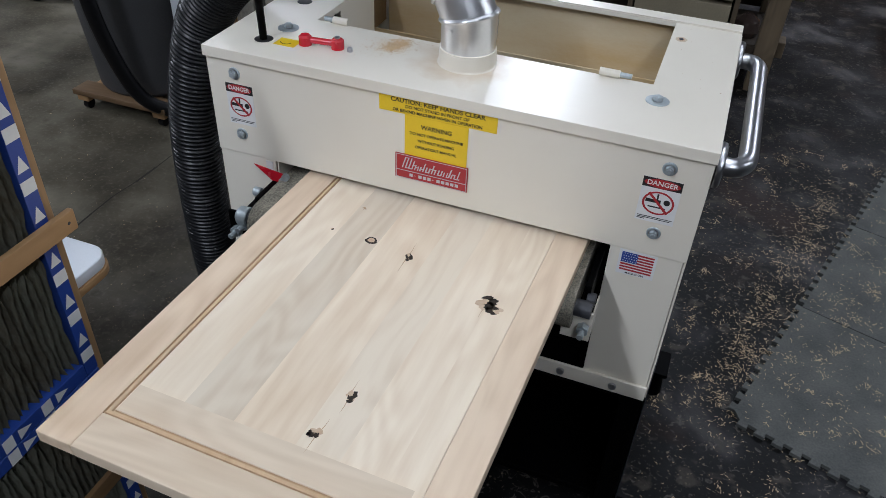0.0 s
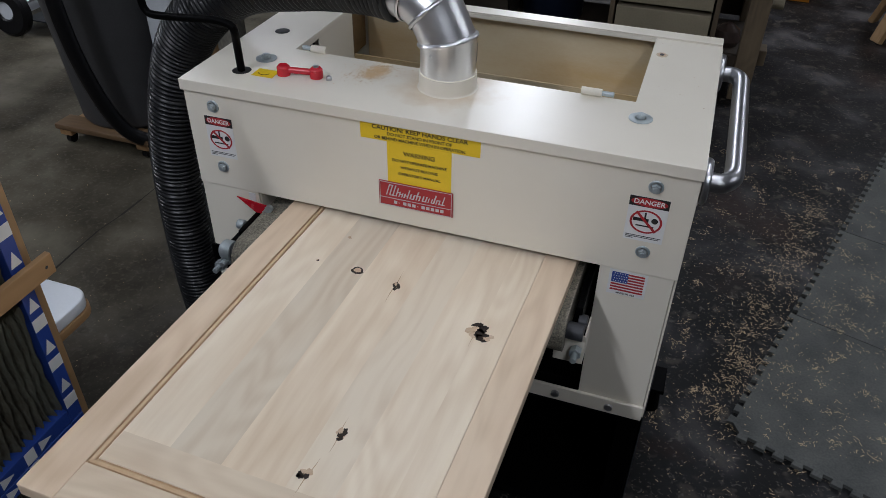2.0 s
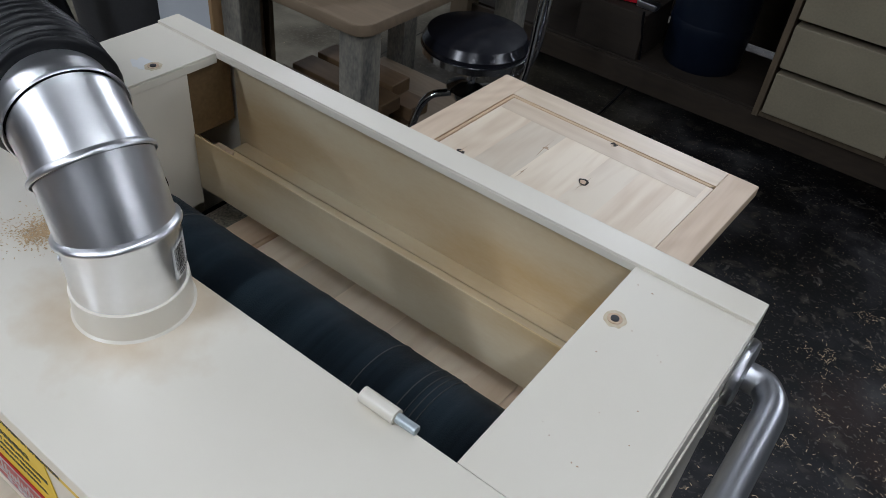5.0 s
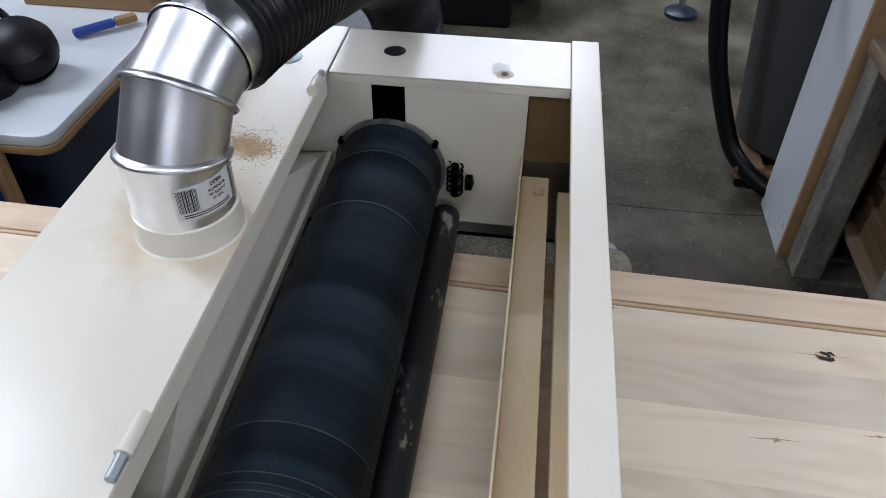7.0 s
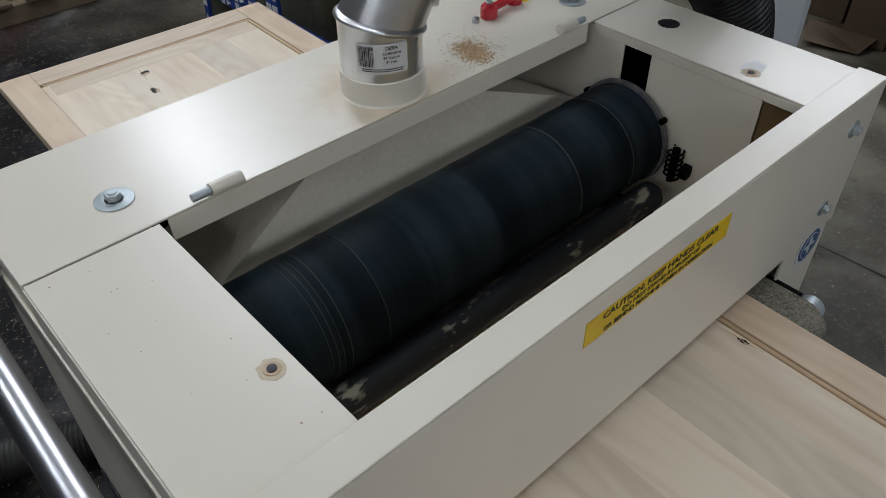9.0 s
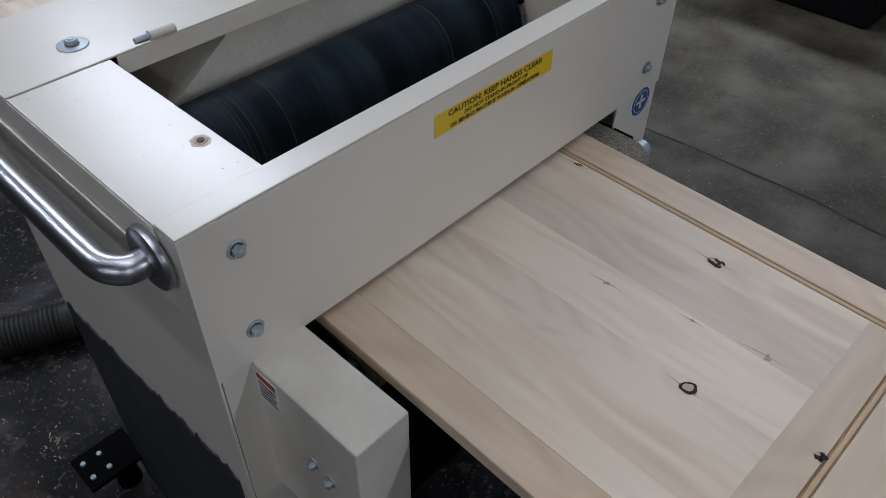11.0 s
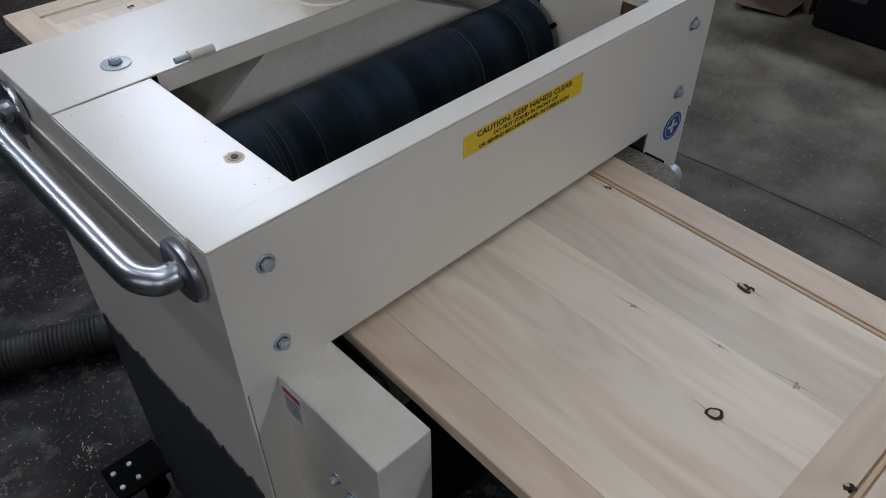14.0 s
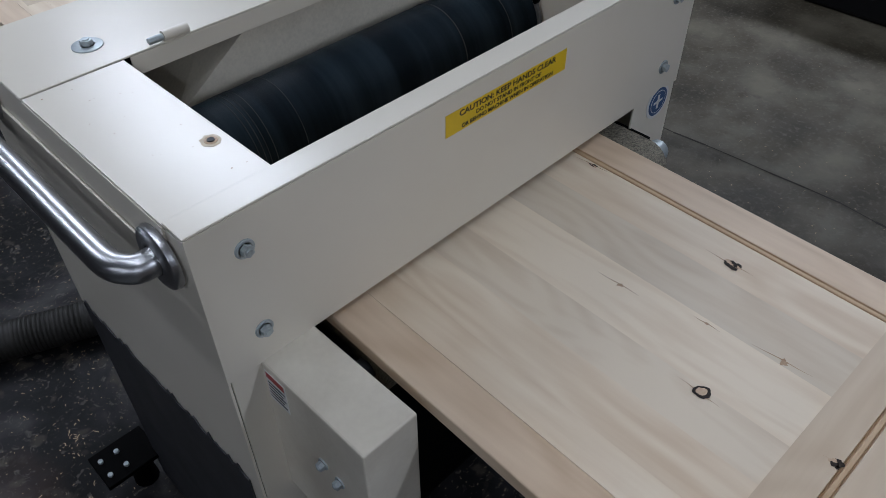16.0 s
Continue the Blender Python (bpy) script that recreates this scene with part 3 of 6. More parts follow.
# rear legs
part("rear_leg", box(0.352, W - 0.005, D - 0.006, D - 0.002, 0.50, LOW + 0.02, 0.001), CREAM, sander)
part("rear_leg", box(-W + 0.005, -0.352, D - 0.006, D - 0.002, 0.62, LOW + 0.02, 0.001), CREAM, sander)

# front panel, rear panel
part("front_panel", box(-W, W, 0.0, 0.004, LOW, T - 0.012, 0.0015), CREAM, sander)
rp_ = part("rear_panel", box(-W - 0.001, W + 0.001, D - 0.003, D, LOW, T - 0.0015, 0.0008), CREAM, sander)
part("top_flange", box(-W - 0.001, W + 0.001, 0.533, D, T - 0.001, T + 0.002, 0.0025), CREAM, rp_)
part("flange_lip", box(-W - 0.001, W + 0.001, 0.533, 0.5355, T - 0.012, T - 0.0012, 0.001), CREAM, rp_)
part("rear_inner_face", box(-0.344, 0.344, D - 0.012, D - 0.0045, LOW + 0.005, T - 0.004, 0.001), CREAM_DUSTY, sander, "inner face stained tan by dust")

# top sheets
fc_ = part("front_cover", box(-W - 0.002, W + 0.002, -0.007, 0.200, T - 0.003, T, 0.0025), CREAM_COVER, sander)
part("front_lip", box(-W - 0.002, W + 0.002, -0.0068, -0.0042, T - 0.022, T - 0.0015, 0.001), CREAM, fc_)
part("inner_flange", box(-0.335, 0.335, 0.1972, 0.1998, T - 0.032, T - 0.0032, 0.001), CREAM, fc_)
for sx in (-1, 1):
    part("end_lip", box(*sorted((sx * (W + 0.002), sx * (W + 0.0003))), -0.004, 0.2, T - 0.022, T - 0.0032, 0.0005), CREAM, fc_)
for sx, nm in ((1, "side_cover"), (-1, "side_cover")):
    x0, x1 = sorted((sx * 0.345, sx * (W + 0.001)))
    sc_ = part(nm, box(x0, x1, 0.201, 0.5325, T - 0.005, T - 0.002, 0.001), CREAM, sander)
    part("outer_fold", box(*sorted((sx * (W + 0.0025), sx * (W + 0.0003))), 0.201, 0.5325, T - 0.05, T - 0.0052, 0.0008), CREAM, sc_)
    part("inner_fold", box(*sorted((sx * 0.345, sx * 0.3475)), 0.201, 0.5325, T - 0.018, T - 0.0052, 0.001), CREAM, sc_)
# side recess rails seen below the covers
for sx in (-1, 1):
    part("side_rail", box(*sorted((sx * W, sx * (W + 0.004))), 0.055, 0.512, T - 0.105, T - 0.062, 0.0018), CREAM, sander)

# bolts with washers on the cover, small bolts on the faces
hexbolt((-0.374, 0.135, T), (0, 0, 1), sander, 0.021, 0.009)
hexbolt((0.362, 0.135, T), (0, 0, 1), sander, 0.021, 0.009)
for x in (-0.42, 0.413):
    for z in (1.04, 0.908):
        hexbolt((x, 0.0, z), (0, -1, 0), sander, 0.0125, 0.008)
for x in (-0.4215, 0.42):
    for z in (1.04, 0.912):
        hexbolt((x, D, z), (0, 1, 0), sander, 0.0125, 0.008)
HALO = material("rust_halo", (0.66, 0.57, 0.42), 0.5, dark=(0.52, 0.41, 0.25), scale=60, fine=240, bump=0.03)
for x, y in ((0.366, 0.442), (-0.371, 0.442)):
    rnd = random.Random(12)
    halo = [(x + rnd.uniform(0.0112, 0.0140) * math.cos(a * 0.3927), y + rnd.uniform(0.0112, 0.0140) * math.sin(a * 0.3927)) for a in range(16)]
    part("rust_stain", prism(halo, T - 0.0019, T - 0.0016), HALO, sander, "tan rust stain round the hole", None)
    part("screw_hole", lathe([(0.0082, 0.0), (0.0078, 0.0012), (0.0055, 0.001), (0.004, 0.0004), (0.0, 0.0004)], (x, y, T - 0.002), (0, 0, 1), 20), KNOT_RING, sander, "rust-rimmed screw hole")
    part("screw", lathe([(0.0045, 0.0), (0.0045, 0.0018), (0.0, 0.0024)], (x, y, T - 0.002), (0, 0, 1), 12), DARKGREY, sander)
rnd = random.Random(17)
patch = [(-0.386 + rnd.uniform(0.014, 0.026) * math.cos(a * 0.3491), 0.437 + rnd.uniform(0.011, 0.017) * math.sin(a * 0.3491)) for a in range(18)]
part("paint_patch", prism(patch, T - 0.00195, T - 0.00175), WHITE, sander, "pale touched-up paint patch", None)
part("crank_hole", lathe([(0.016, 0.0), (0.0145, 0.0006), (0.0, 0.0006)], (-0.418, 0.281, T - 0.0018), (0, 0, 1), 24), INK, sander)
part("crank_hole", lathe([(0.0185, 0.0), (0.0165, 0.0006), (0.0, 0.0006)], (-0.39, 0.068, T + 0.0002), (0, 0, 1), 24), INK, sander)
# hinge pins at the edge of the front cover
for x0, x1, xr in ((0.245, 0.283, 0.305), (-0.272, -0.305, -0.325)):
    pin = part("hinge_barrel", rod((x0, 0.198, T + 0.007), (x1, 0.198, T + 0.007), 0.0075, seg=16), CREAM, sander)
    a, b = sorted((x1, xr))
    part("hinge_pin", rod((a, 0.198, T + 0.007), (b, 0.198, T + 0.007), 0.0048, seg=12, bevel=0.001), ZINC, pin, "bare steel pin end")

# rust specks on the side covers
bm = bmesh.new()
rnd = random.Random(9)
for k in range(15):
    x, y, r = rnd.uniform(0.36, 0.47), rnd.uniform(0.21, 0.52), rnd.uniform(0.0005, 0.0014)
    bm.faces.new([bm.verts.new((x + r * rnd.uniform(0.6, 1.2) * math.cos(a), y + r * rnd.uniform(0.6, 1.2) * math.sin(a), T - 0.0017)) for a in (0, 1, 2.1, 3.1, 4.2, 5.2)])
part("rust_specks", bm, STREAK, sander, "tiny rust specks in the enamel", None)["kind"] = "stuff"

# grab handle
part("handle", tube([(W + 0.004, 0.516, 1.037), (W + 0.03, 0.516, 1.037), (W + 0.041, 0.508, 1.037), (W + 0.050, 0.490, 1.037), (W + 0.052, 0.45, 1.037), (W + 0.052, 0.285, 1.037), (W + 0.052, 0.12, 1.037), (W + 0.050, 0.080, 1.037), (W + 0.041, 0.062, 1.037), (W + 0.03, 0.053, 1.037), (W + 0.004, 0.053, 1.037)], 0.0165, 20, 0.006), STEEL, sander, "brushed steel grab handle")
for y in (0.516, 0.053):
    part("handle_flange", lathe([(0.0, 0.0), (0.039, 0.0), (0.040, 0.003), (0.0385, 0.009), (0.034, 0.0115), (0.0175, 0.012)], (W + 0.003, y, 1.037), (1, 0, 0), 32), STEEL, sander, "round steel flange")

# labels on the front and rear
def caution(x, y, z, m, w, parent):
    """The yellow caution strip with its three lines."""
    s = 1 if m is FRONT else -1
    lab = part("caution_label", box(x - w / 2, x + w / 2, *sorted((y, y - s * 0.0006)), z - 0.0165, z + 0.0165, 0), YELLOW, parent, "yellow caution label with black lettering", None)
    yy = y - s * 0.0009
    for text, size, dz, k in (("CAUTION: KEEP HANDS CLEAR", 0.0118, 0.0092, 0.80), ("DO NOT STAND IN FRONT OF", 0.0085, -0.0013, 0.54), ("OR BEHIND MACHINE WHEN IN OPERATION", 0.0085, -0.0107, 0.76)):
        part("lettering", lettering(text, size, Matrix.Translation((x, yy, z + dz)) @ m, w * k), INK, lab, "", None)


caution(0.0, -0.0003, 1.0505, FRONT, 0.226, sander)
caution(-0.005, D + 0.0003, 1.046, REAR, 0.243, sander)
lab = part("warning_label", box(-0.062, 0.061, -0.001, -0.0003, 0.949, 1.0338, 0), YELLOW, sander, "yellow warning label with black lettering", None)
for text, size, z, w in (("WARNING", 0.0125, 1.014, 0.060), ("DO NOT OPERATE MACHINE", 0.008, 0.998, 0.104), ("WITHOUT READING", 0.008, 0.9845, 0.071), ("OPERATOR'S MANUAL", 0.008, 0.971, 0.082)):
    part("lettering", lettering(text, size, Matrix.Translation((0, -0.0012, z)) @ FRONT, w), INK, lab, "", None)
plate = part("maker_plate", box(-0.080, 0.066, -0.0035, -0.0011, 0.8985, 0.9515, 0.0008), RED, sander, "red maker's plate with silver border", None)
bm = bmesh.new()
for a in ((-0.078, 0.064, 0.9495, 0.9505), (-0.078, 0.064, 0.8995, 0.9005), (-0.078, -0.077, 0.90, 0.95), (0.063, 0.064, 0.90, 0.95), (-0.077, 0.063, 0.916, 0.917)):
    box(a[0], a[1], -0.0042, -0.0034, a[2], a[3], 0, bm)
part("border", bm, SILVER, plate, "", None)
bm = bmesh.new()
rnd = random.Random(3)
x = -0.066
while x < 0.048:
    h = 0.024 if x < -0.052 else rnd.choice((0.010, 0.012, 0.011, 0.019))
    w = rnd.uniform(0.0018, 0.0030)
    own = box(x, x + w, -0.0042, -0.0034, 0.922, 0.922 + h, 0.0003)
    if rnd.random() < 0.75:
        z = 0.922 + rnd.choice((0.0, 0.0, h - 0.002, h * 0.45))
        box(x + w * 0.5, x + w + 0.004, -0.0041, -0.0034, z, z + 0.0018, 0.0002, own)
    for v in own.verts:
        v.co.x += 0.3 * (v.co.z - 0.922)
    join(bm, own)
    x += w + rnd.uniform(0.0022, 0.0042)
part("brand_shapes", bm, SILVER, plate, "silver script shapes", None)
bm = bmesh.new()
for i in range(11):
    x = -0.050 + i * 0.0092
    box(x, x + (0.0066 if i not in (1, 5) else 0.003), -0.0042, -0.0034, 0.9055 if i not in (1, 5) else 0.908, 0.9120 if i not in (1, 5) else 0.9092, 0.0003, bm)
part("number_bars", bm, SILVER, plate, "", None)


def danger(cx, cz, w, h):
    """The white danger sticker: red heading, struck-out ring and small print."""
    lab = part("danger_label", box(cx - w / 2, cx + w / 2, -0.0007, -0.0002, cz - h / 2, cz + h / 2, 0), WHITE, sander, "white danger sticker with a red prohibition ring", None)
    part("heading", box(cx - w / 2, cx + w / 2, -0.0010, -0.0006, cz + h / 2 - 0.019, cz + h / 2, 0), INK, lab, "", None)
    part("heading_oval", prism([(cx + 0.46 * w * math.cos(a * 0.2618), 0.0085 * math.sin(a * 0.2618)) for a in range(24)], 0, 0.0002), RED, lab, "", None)
    ob = lab.children[-1]
    o = ORIGIN[sander.name]
    for v in ob.data.vertices:
        x, yv, zv = v.co + o
        v.co = Vector((x, -0.0012 - zv, cz + h / 2 - 0.0095 + yv)) - o
    part("lettering", lettering("DANGER", 0.0125, Matrix.Translation((cx, -0.0016, cz + h / 2 - 0.0095)) @ FRONT, w * 0.78), WHITE, lab, "", None)
    rz, r = cz - 0.004, w * 0.41
    bm = bmesh.new()
    ring = []
    for k in range(32):
        a = 2 * math.pi * k / 32
        ring.append([bm.verts.new((cx + q * math.cos(a), -0.0010, rz + 0.86 * q * math.sin(a))) for q in (r, r * 0.86)])
    for k in range(32):
        p, q = ring[k], ring[(k + 1) % 32]
        bm.faces.new((p[0], q[0], q[1], p[1]))
    own = box(-r * 0.95, r * 0.95, -0.0012, -0.0008, -0.0022, 0.0022, 0)
    own.transform(Matrix.Translation((cx, 0, rz)) @ Matrix.Rotation(radians(45), 4, "Y"))
    part("ring", join(bm, own), RED, lab, "", None)
    bm = box(cx - 0.022, cx + 0.004, -0.0010, -0.0007, rz + 0.000, rz + 0.0065, 0)
    box(cx - 0.004, cx - 0.001, -0.0010, -0.0007, rz, rz + 0.018, 0, bm)
    box(cx - 0.016, cx + 0.014, -0.0010, -0.0007, rz - 0.010, rz - 0.0075, 0, bm)
    lathe([(0.0, 0.0), (0.0055, 0.0), (0.0055, 0.0003), (0.0, 0.0003)], (cx + 0.014, -0.0007, rz + 0.004), (0, -1, 0), 16, bm)
    part("pictogram", bm, INK, lab, "", None)
    bm = bmesh.new()
    for k in range(3):
        box(cx - w * 0.45, cx + w * (0.45, 0.40, -0.25)[k], -0.0010, -0.0007, cz - h / 2 + 0.0095 - k * 0.003, cz - h / 2 + 0.0108 - k * 0.003, 0, bm)
    part("small_print", bm, DARKGREY, lab, "", None)


danger(0.408, 0.974, 0.066, 0.088)
danger(-0.414, 0.974, 0.060, 0.088)

flag = part("flag_sticker", box(0.364, 0.432, 0.0008, 0.0016, 0.803, 0.858, 0), WHITE, sander, "white sticker with a red and blue flag", None)
bm = bmesh.new()
for k in range(7):
    x0 = 0.369 if k > 3 else 0.397
    z = 0.853 - k * 0.0062
    box(x0, 0.427, 0.0003, 0.0009, z - 0.0034, z, 0, bm)
part("stripes", bm, RED, flag, "", None)
part("canton", box(0.369, 0.398, 0.0002, 0.0009, 0.831, 0.8535, 0), BLUE, flag, "", None)
bm = bmesh.new()
for i in range(6):
    for j in range(4):
        x, z = 0.372 + i * 0.0045 + (j % 2) * 0.0015, 0.8335 + j * 0.0055
        box(x, x + 0.0016, -0.0003, 0.0003, z, z + 0.0016, 0, bm)
part("stars", bm, WHITE, flag, "", None)
part("lettering", lettering("MADE IN USA", 0.005, Matrix.Translation((0.398, 0.0004, 0.807)) @ FRONT, 0.034), INK, flag, "", None)

# yellow arrow label and red lever on the cover
lab = part("arrow_label", box(-0.362, -0.318, 0.055, 0.088, T + 0.0001, T + 0.0006, 0), YELLOW, sander, "small yellow arrow label", None)
bm = bmesh.new()
for k in range(8):
    a = radians(200 + k * 20)
    own = box(-0.0025, 0.0025, -0.0008, 0.0008, 0, 0.0003, 0)
    own.transform(Matrix.Translation((-0.343 + 0.011 * math.cos(a), 0.072 + 0.009 * math.sin(a), T + 0.0006)) @ Matrix.Rotation(a + 1.57, 4, "Z"))
    join(bm, own)
part("arrow", bm, INK, lab, "", None)
lever = part("lever", rod((-0.300, 0.079, T + 0.011), (-0.240, 0.087, T + 0.011), 0.0062, 0.0062, 14), REDPLASTIC, sander, "glossy red locking lever")
for (x, y), r in (((-0.304, 0.078), 0.0125), ((-0.240, 0.088), 0.0125)):
    part("lever_boss", lathe([(0.0, 0.0), (r, 0.0), (r * 1.02, 0.006), (r, 0.016), (r * 0.7, 0.02), (0.0, 0.021)], (x, y, T + 0.001), (0, 0, 1), 24), REDPLASTIC, lever)
part("lever_screw", lathe([(0.0055, 0.0), (0.0055, 0.003), (0.0, 0.004)], (-0.240, 0.088, T + 0.021), (0, 0, 1), 12), STEEL, lever)
part("grub_screw", lathe([(0.0, 0.0), (0.0055, 0.0), (0.0055, 0.006), (0.003, 0.0085), (0.0, 0.0085)], (-0.214, 0.087, T + 0.0002), (0, 0, 1), 14), STEEL, sander)

# crank
part("crank", tube([(-0.39, 0.068, T - 0.02), (-0.388, 0.062, T + 0.05), (-0.378, 0.045, T + 0.088), (-0.385, 0.042, T + 0.100), (-0.42, 0.045, T + 0.103), (-0.50, 0.055, T + 0.094), (-0.565, 0.063, T + 0.088), (-0.583, 0.065, T + 0.095), (-0.588, 0.064, T + 0.12), (-0.592, 0.06, T + 0.235)], 0.0075, 12, 0.006), BLACK, sander, "black bent steel crank")

# dust port, elbow and hose
part("dust_port", lathe([(0.057, 0.0), (0.0547, 0.002), (0.0537, 0.031), (0.052, 0.032), (0.050, 0.032), (0.050, 0.0)], (0.004, 0.142, T), (0, 0, 1), 40), CREAM, sander, "cream painted dust port collar")

# inside the opening
part("side_plate", box(-0.349, -0.3455, 0.030, 0.2595, 0.843, T - 0.006, 0.001), CREAM, sander)
part("side_plate", box(-0.349, -0.3455, 0.3065, 0.478, 0.843, T - 0.006, 0.001), CREAM, sander)
part("side_plate", box(-0.349, -0.3455, 0.260, 0.306, 0.843, 0.90, 0.001), CREAM, sander)
# added black sheet that stands for the dark seen through the slot
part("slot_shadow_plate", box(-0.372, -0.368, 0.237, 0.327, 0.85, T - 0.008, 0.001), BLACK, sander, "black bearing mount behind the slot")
part("side_plate", box(0.3455, 0.349, 0.030, 0.478, 0.843, T - 0.022, 0.001), CREAM, sander)
SEAM = material("worn_seam", (0.085, 0.088, 0.088), 0.65, scale=30, fine=300, bump=0.1, amount=0.9, spec=0.2)
DY, DZ, DR = 0.284, 0.943, 0.0775
prof = [(0.0, 0.0), (DR * 0.9, 0.0), (DR, 0.001)]
for k in range(1, 66):
    prof.append((DR + (0.0006 if k % 9 == 3 else 0), k * 0.01))
prof += [(DR, 0.659), (DR * 0.9, 0.66), (0.0, 0.66)]
drum = part("drum", lathe(prof, (-0.330, DY, DZ), (1, 0, 0), 64), ABRASIVE, sander, "blue-black abrasive-wrapped sanding drum")
for x in (-0.338, 0.331):
    part("end_ring", lathe([(0.03, 0.0), (DR + 0.004, 0.0), (DR + 0.005, 0.002), (DR + 0.004, 0.007), (DR - 0.004, 0.008)], (x, DY, DZ), (1, 0, 0), 48), RING_GREY, drum, "scuffed grey end ring")
for x, w in ((0.262, 0.0007), (0.254, 0.0009), (0.247, 0.0007), (0.236, 0.0012), (0.183, 0.0009), (-0.150, 0.0018), (-0.262, 0.0012)):
    part("winding_seam", lathe([(DR - 0.001, 0.0), (DR + 0.0009, 0.0002), (DR + 0.0009, w), (DR - 0.001, w + 0.0002)], (x, DY, DZ), (1, 0, 0), 64), SEAM, drum)
part("shaft", rod((-0.40, DY, DZ), (0.40, DY, DZ), 0.014, seg=16), STEEL, drum)
for a in (35, 150, 265):
    c = Vector((-0.336, DY + (DR + 0.004) * math.cos(radians(a)), DZ + (DR + 0.004) * math.sin(radians(a))))
    part("clamp_screw", rod(c - Vector((0.003, 0, 0)), c + Vector((0.006, 0, 0)), 0.005, seg=8), BLACK, drum)
# pressure roller with springs
part("pressure_roller", lathe([(0.0, 0.0), (0.010, 0.0), (0.010, 0.012), (0.021, 0.013), (0.0220, 0.03), (0.0220, 0.60), (0.021, 0.627), (0.010, 0.628), (0.010, 0.64), (0.0, 0.64)], (-0.320, 0.371, 0.884), (1, 0, 0), 24), WORN, sander, "black pressure roller with worn paint")
part("spring_post", rod((-0.338, 0.380, 0.90), (-0.338, 0.380, 0.955), 0.006, seg=12), BLACK, sander)
coil = [(-0.338 + 0.0115 * math.cos(k * 0.5), 0.380 + 0.0115 * math.sin(k * 0.5), 0.905 + k * 0.0007) for k in range(72)]
part("spring", tube(coil, 0.0016, 6, raw=True), BLACK, sander)
part("spring_knob", lathe([(0.0, 0.0), (0.012, 0.0), (0.012, 0.01), (0.0, 0.013)], (-0.338, 0.396, 0.925), (0, 1, 0), 16), BLACK, sander)
# angle bar and wooden strip behind the drum
bm = box(-0.344, 0.344, 0.4745, 0.4775, 0.875, 0.974, 0.001)
box(-0.344, 0.344, 0.4780, 0.518, 0.938, 0.941, 0.001, bm)
part("guard_angle", bm, CREAM_DUSTY, sander, "dust-stained cream steel angle")
part("angle_bolt", lathe([(0.0, 0.0), (0.009, 0.0), (0.009, 0.005), (0.0, 0.007)], (-0.305, 0.504, 0.941), (0, 0, 1), 6), KNOT_RING, sander)
part("sweep_strip", box(-0.33, 0.344, 0.532, 0.5597, 0.905, 0.928, 0.002), CREAM_DUSTY, sander, "dust-stained cream strip")
part("stained_gusset", box(-0.352, -0.3495, 0.4785, 0.5585, 0.965, T - 0.006, 0.0008), GUSSET, sander, "brown-stained gusset plate")
# dust hood in front of the drum
def sheet(pts, th=0.002):
    bm = bmesh.new()
    f = bm.faces.new([bm.verts.new(p) for p in pts])
    bm.normal_update()
    nrm = f.normal.copy()
    r = bmesh.ops.extrude_face_region(bm, geom=[f])
    for v in r["geom"]:
        if isinstance(v, bmesh.types.BMVert):
            v.co -= nrm * th
    return bm


HOOD = material("hood_sheet", (0.72, 0.67, 0.56), 0.32, 0.0, scale=6, fine=200, bump=0.04)
part("hood_back", sheet([(0.298, 0.192, 0.962), (-0.33, 0.192, 0.962), (-0.09, 0.186, 1.066), (0.135, 0.186, 1.066)]), HOOD, sander, "grey-cream folded dust hood", None)
part("hood_side", sheet([(0.298, 0.191, 0.962), (0.135, 0.185, 1.066), (0.135, 0.08, 1.066), (0.305, 0.03, 0.94)]), HOOD, sander, "", None)
part("hood_side", sheet([(-0.33, 0.191, 0.962), (-0.09, 0.185, 1.066), (-0.09, 0.08, 1.066), (-0.335, 0.03, 0.94)]), HOOD, sander, "", None)
part("hood_lip", box(-0.335, 0.335, 0.190, 0.199, 0.950, 0.963, 0.001), HOOD, sander)
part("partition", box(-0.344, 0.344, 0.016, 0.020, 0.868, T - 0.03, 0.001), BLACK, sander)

# conveyor
bm = bmesh.new()
by0, by1, br, bz = -0.105, 0.622, 0.040, 0.786
prof = [(by0 + br * math.cos(a), bz + br * math.sin(a)) for a in [radians(90 + 15 * k) for k in range(13)]]
prof += [(by1 + br * math.cos(a), bz + br * math.sin(a)) for a in [radians(-90 + 15 * k) for k in range(13)]]
vs = [[bm.verts.new((x, y, z)) for y, z in prof] for x in (-0.335, 0.315)]
for k in range(len(prof)):
    j = (k + 1) % len(prof)
    bm.faces.new((vs[0][k], vs[0][j], vs[1][j], vs[1][k]))
bm.faces.new(vs[0])
bm.faces.new(vs[1])
part("conveyor_belt", bm, BELT, sander, "tan gritty conveyor belt")
for y in (by0, by1):
    rl_ = part("belt_roller", rod((-0.372, y, bz), (0.345, y, bz), 0.016, seg=20), DARKGREY, sander)
    part("roller_cap", lathe([(0.0, 0.010), (0.012, 0.009), (0.019, 0.003), (0.020, 0.0), (0.020, -0.018), (0.0, -0.018)], (-0.372, y, bz), (-1, 0, 0), 24), ZINC, rl_, "bright steel shaft end")
for sx, x in ((-1, -0.352), (1, 0.329)):
    part("conveyor_rail", box(x - 0.006, x + 0.006, -0.075, 0.610, 0.755, 0.815, 0.002), BLACK, sander, "black steel conveyor rail")
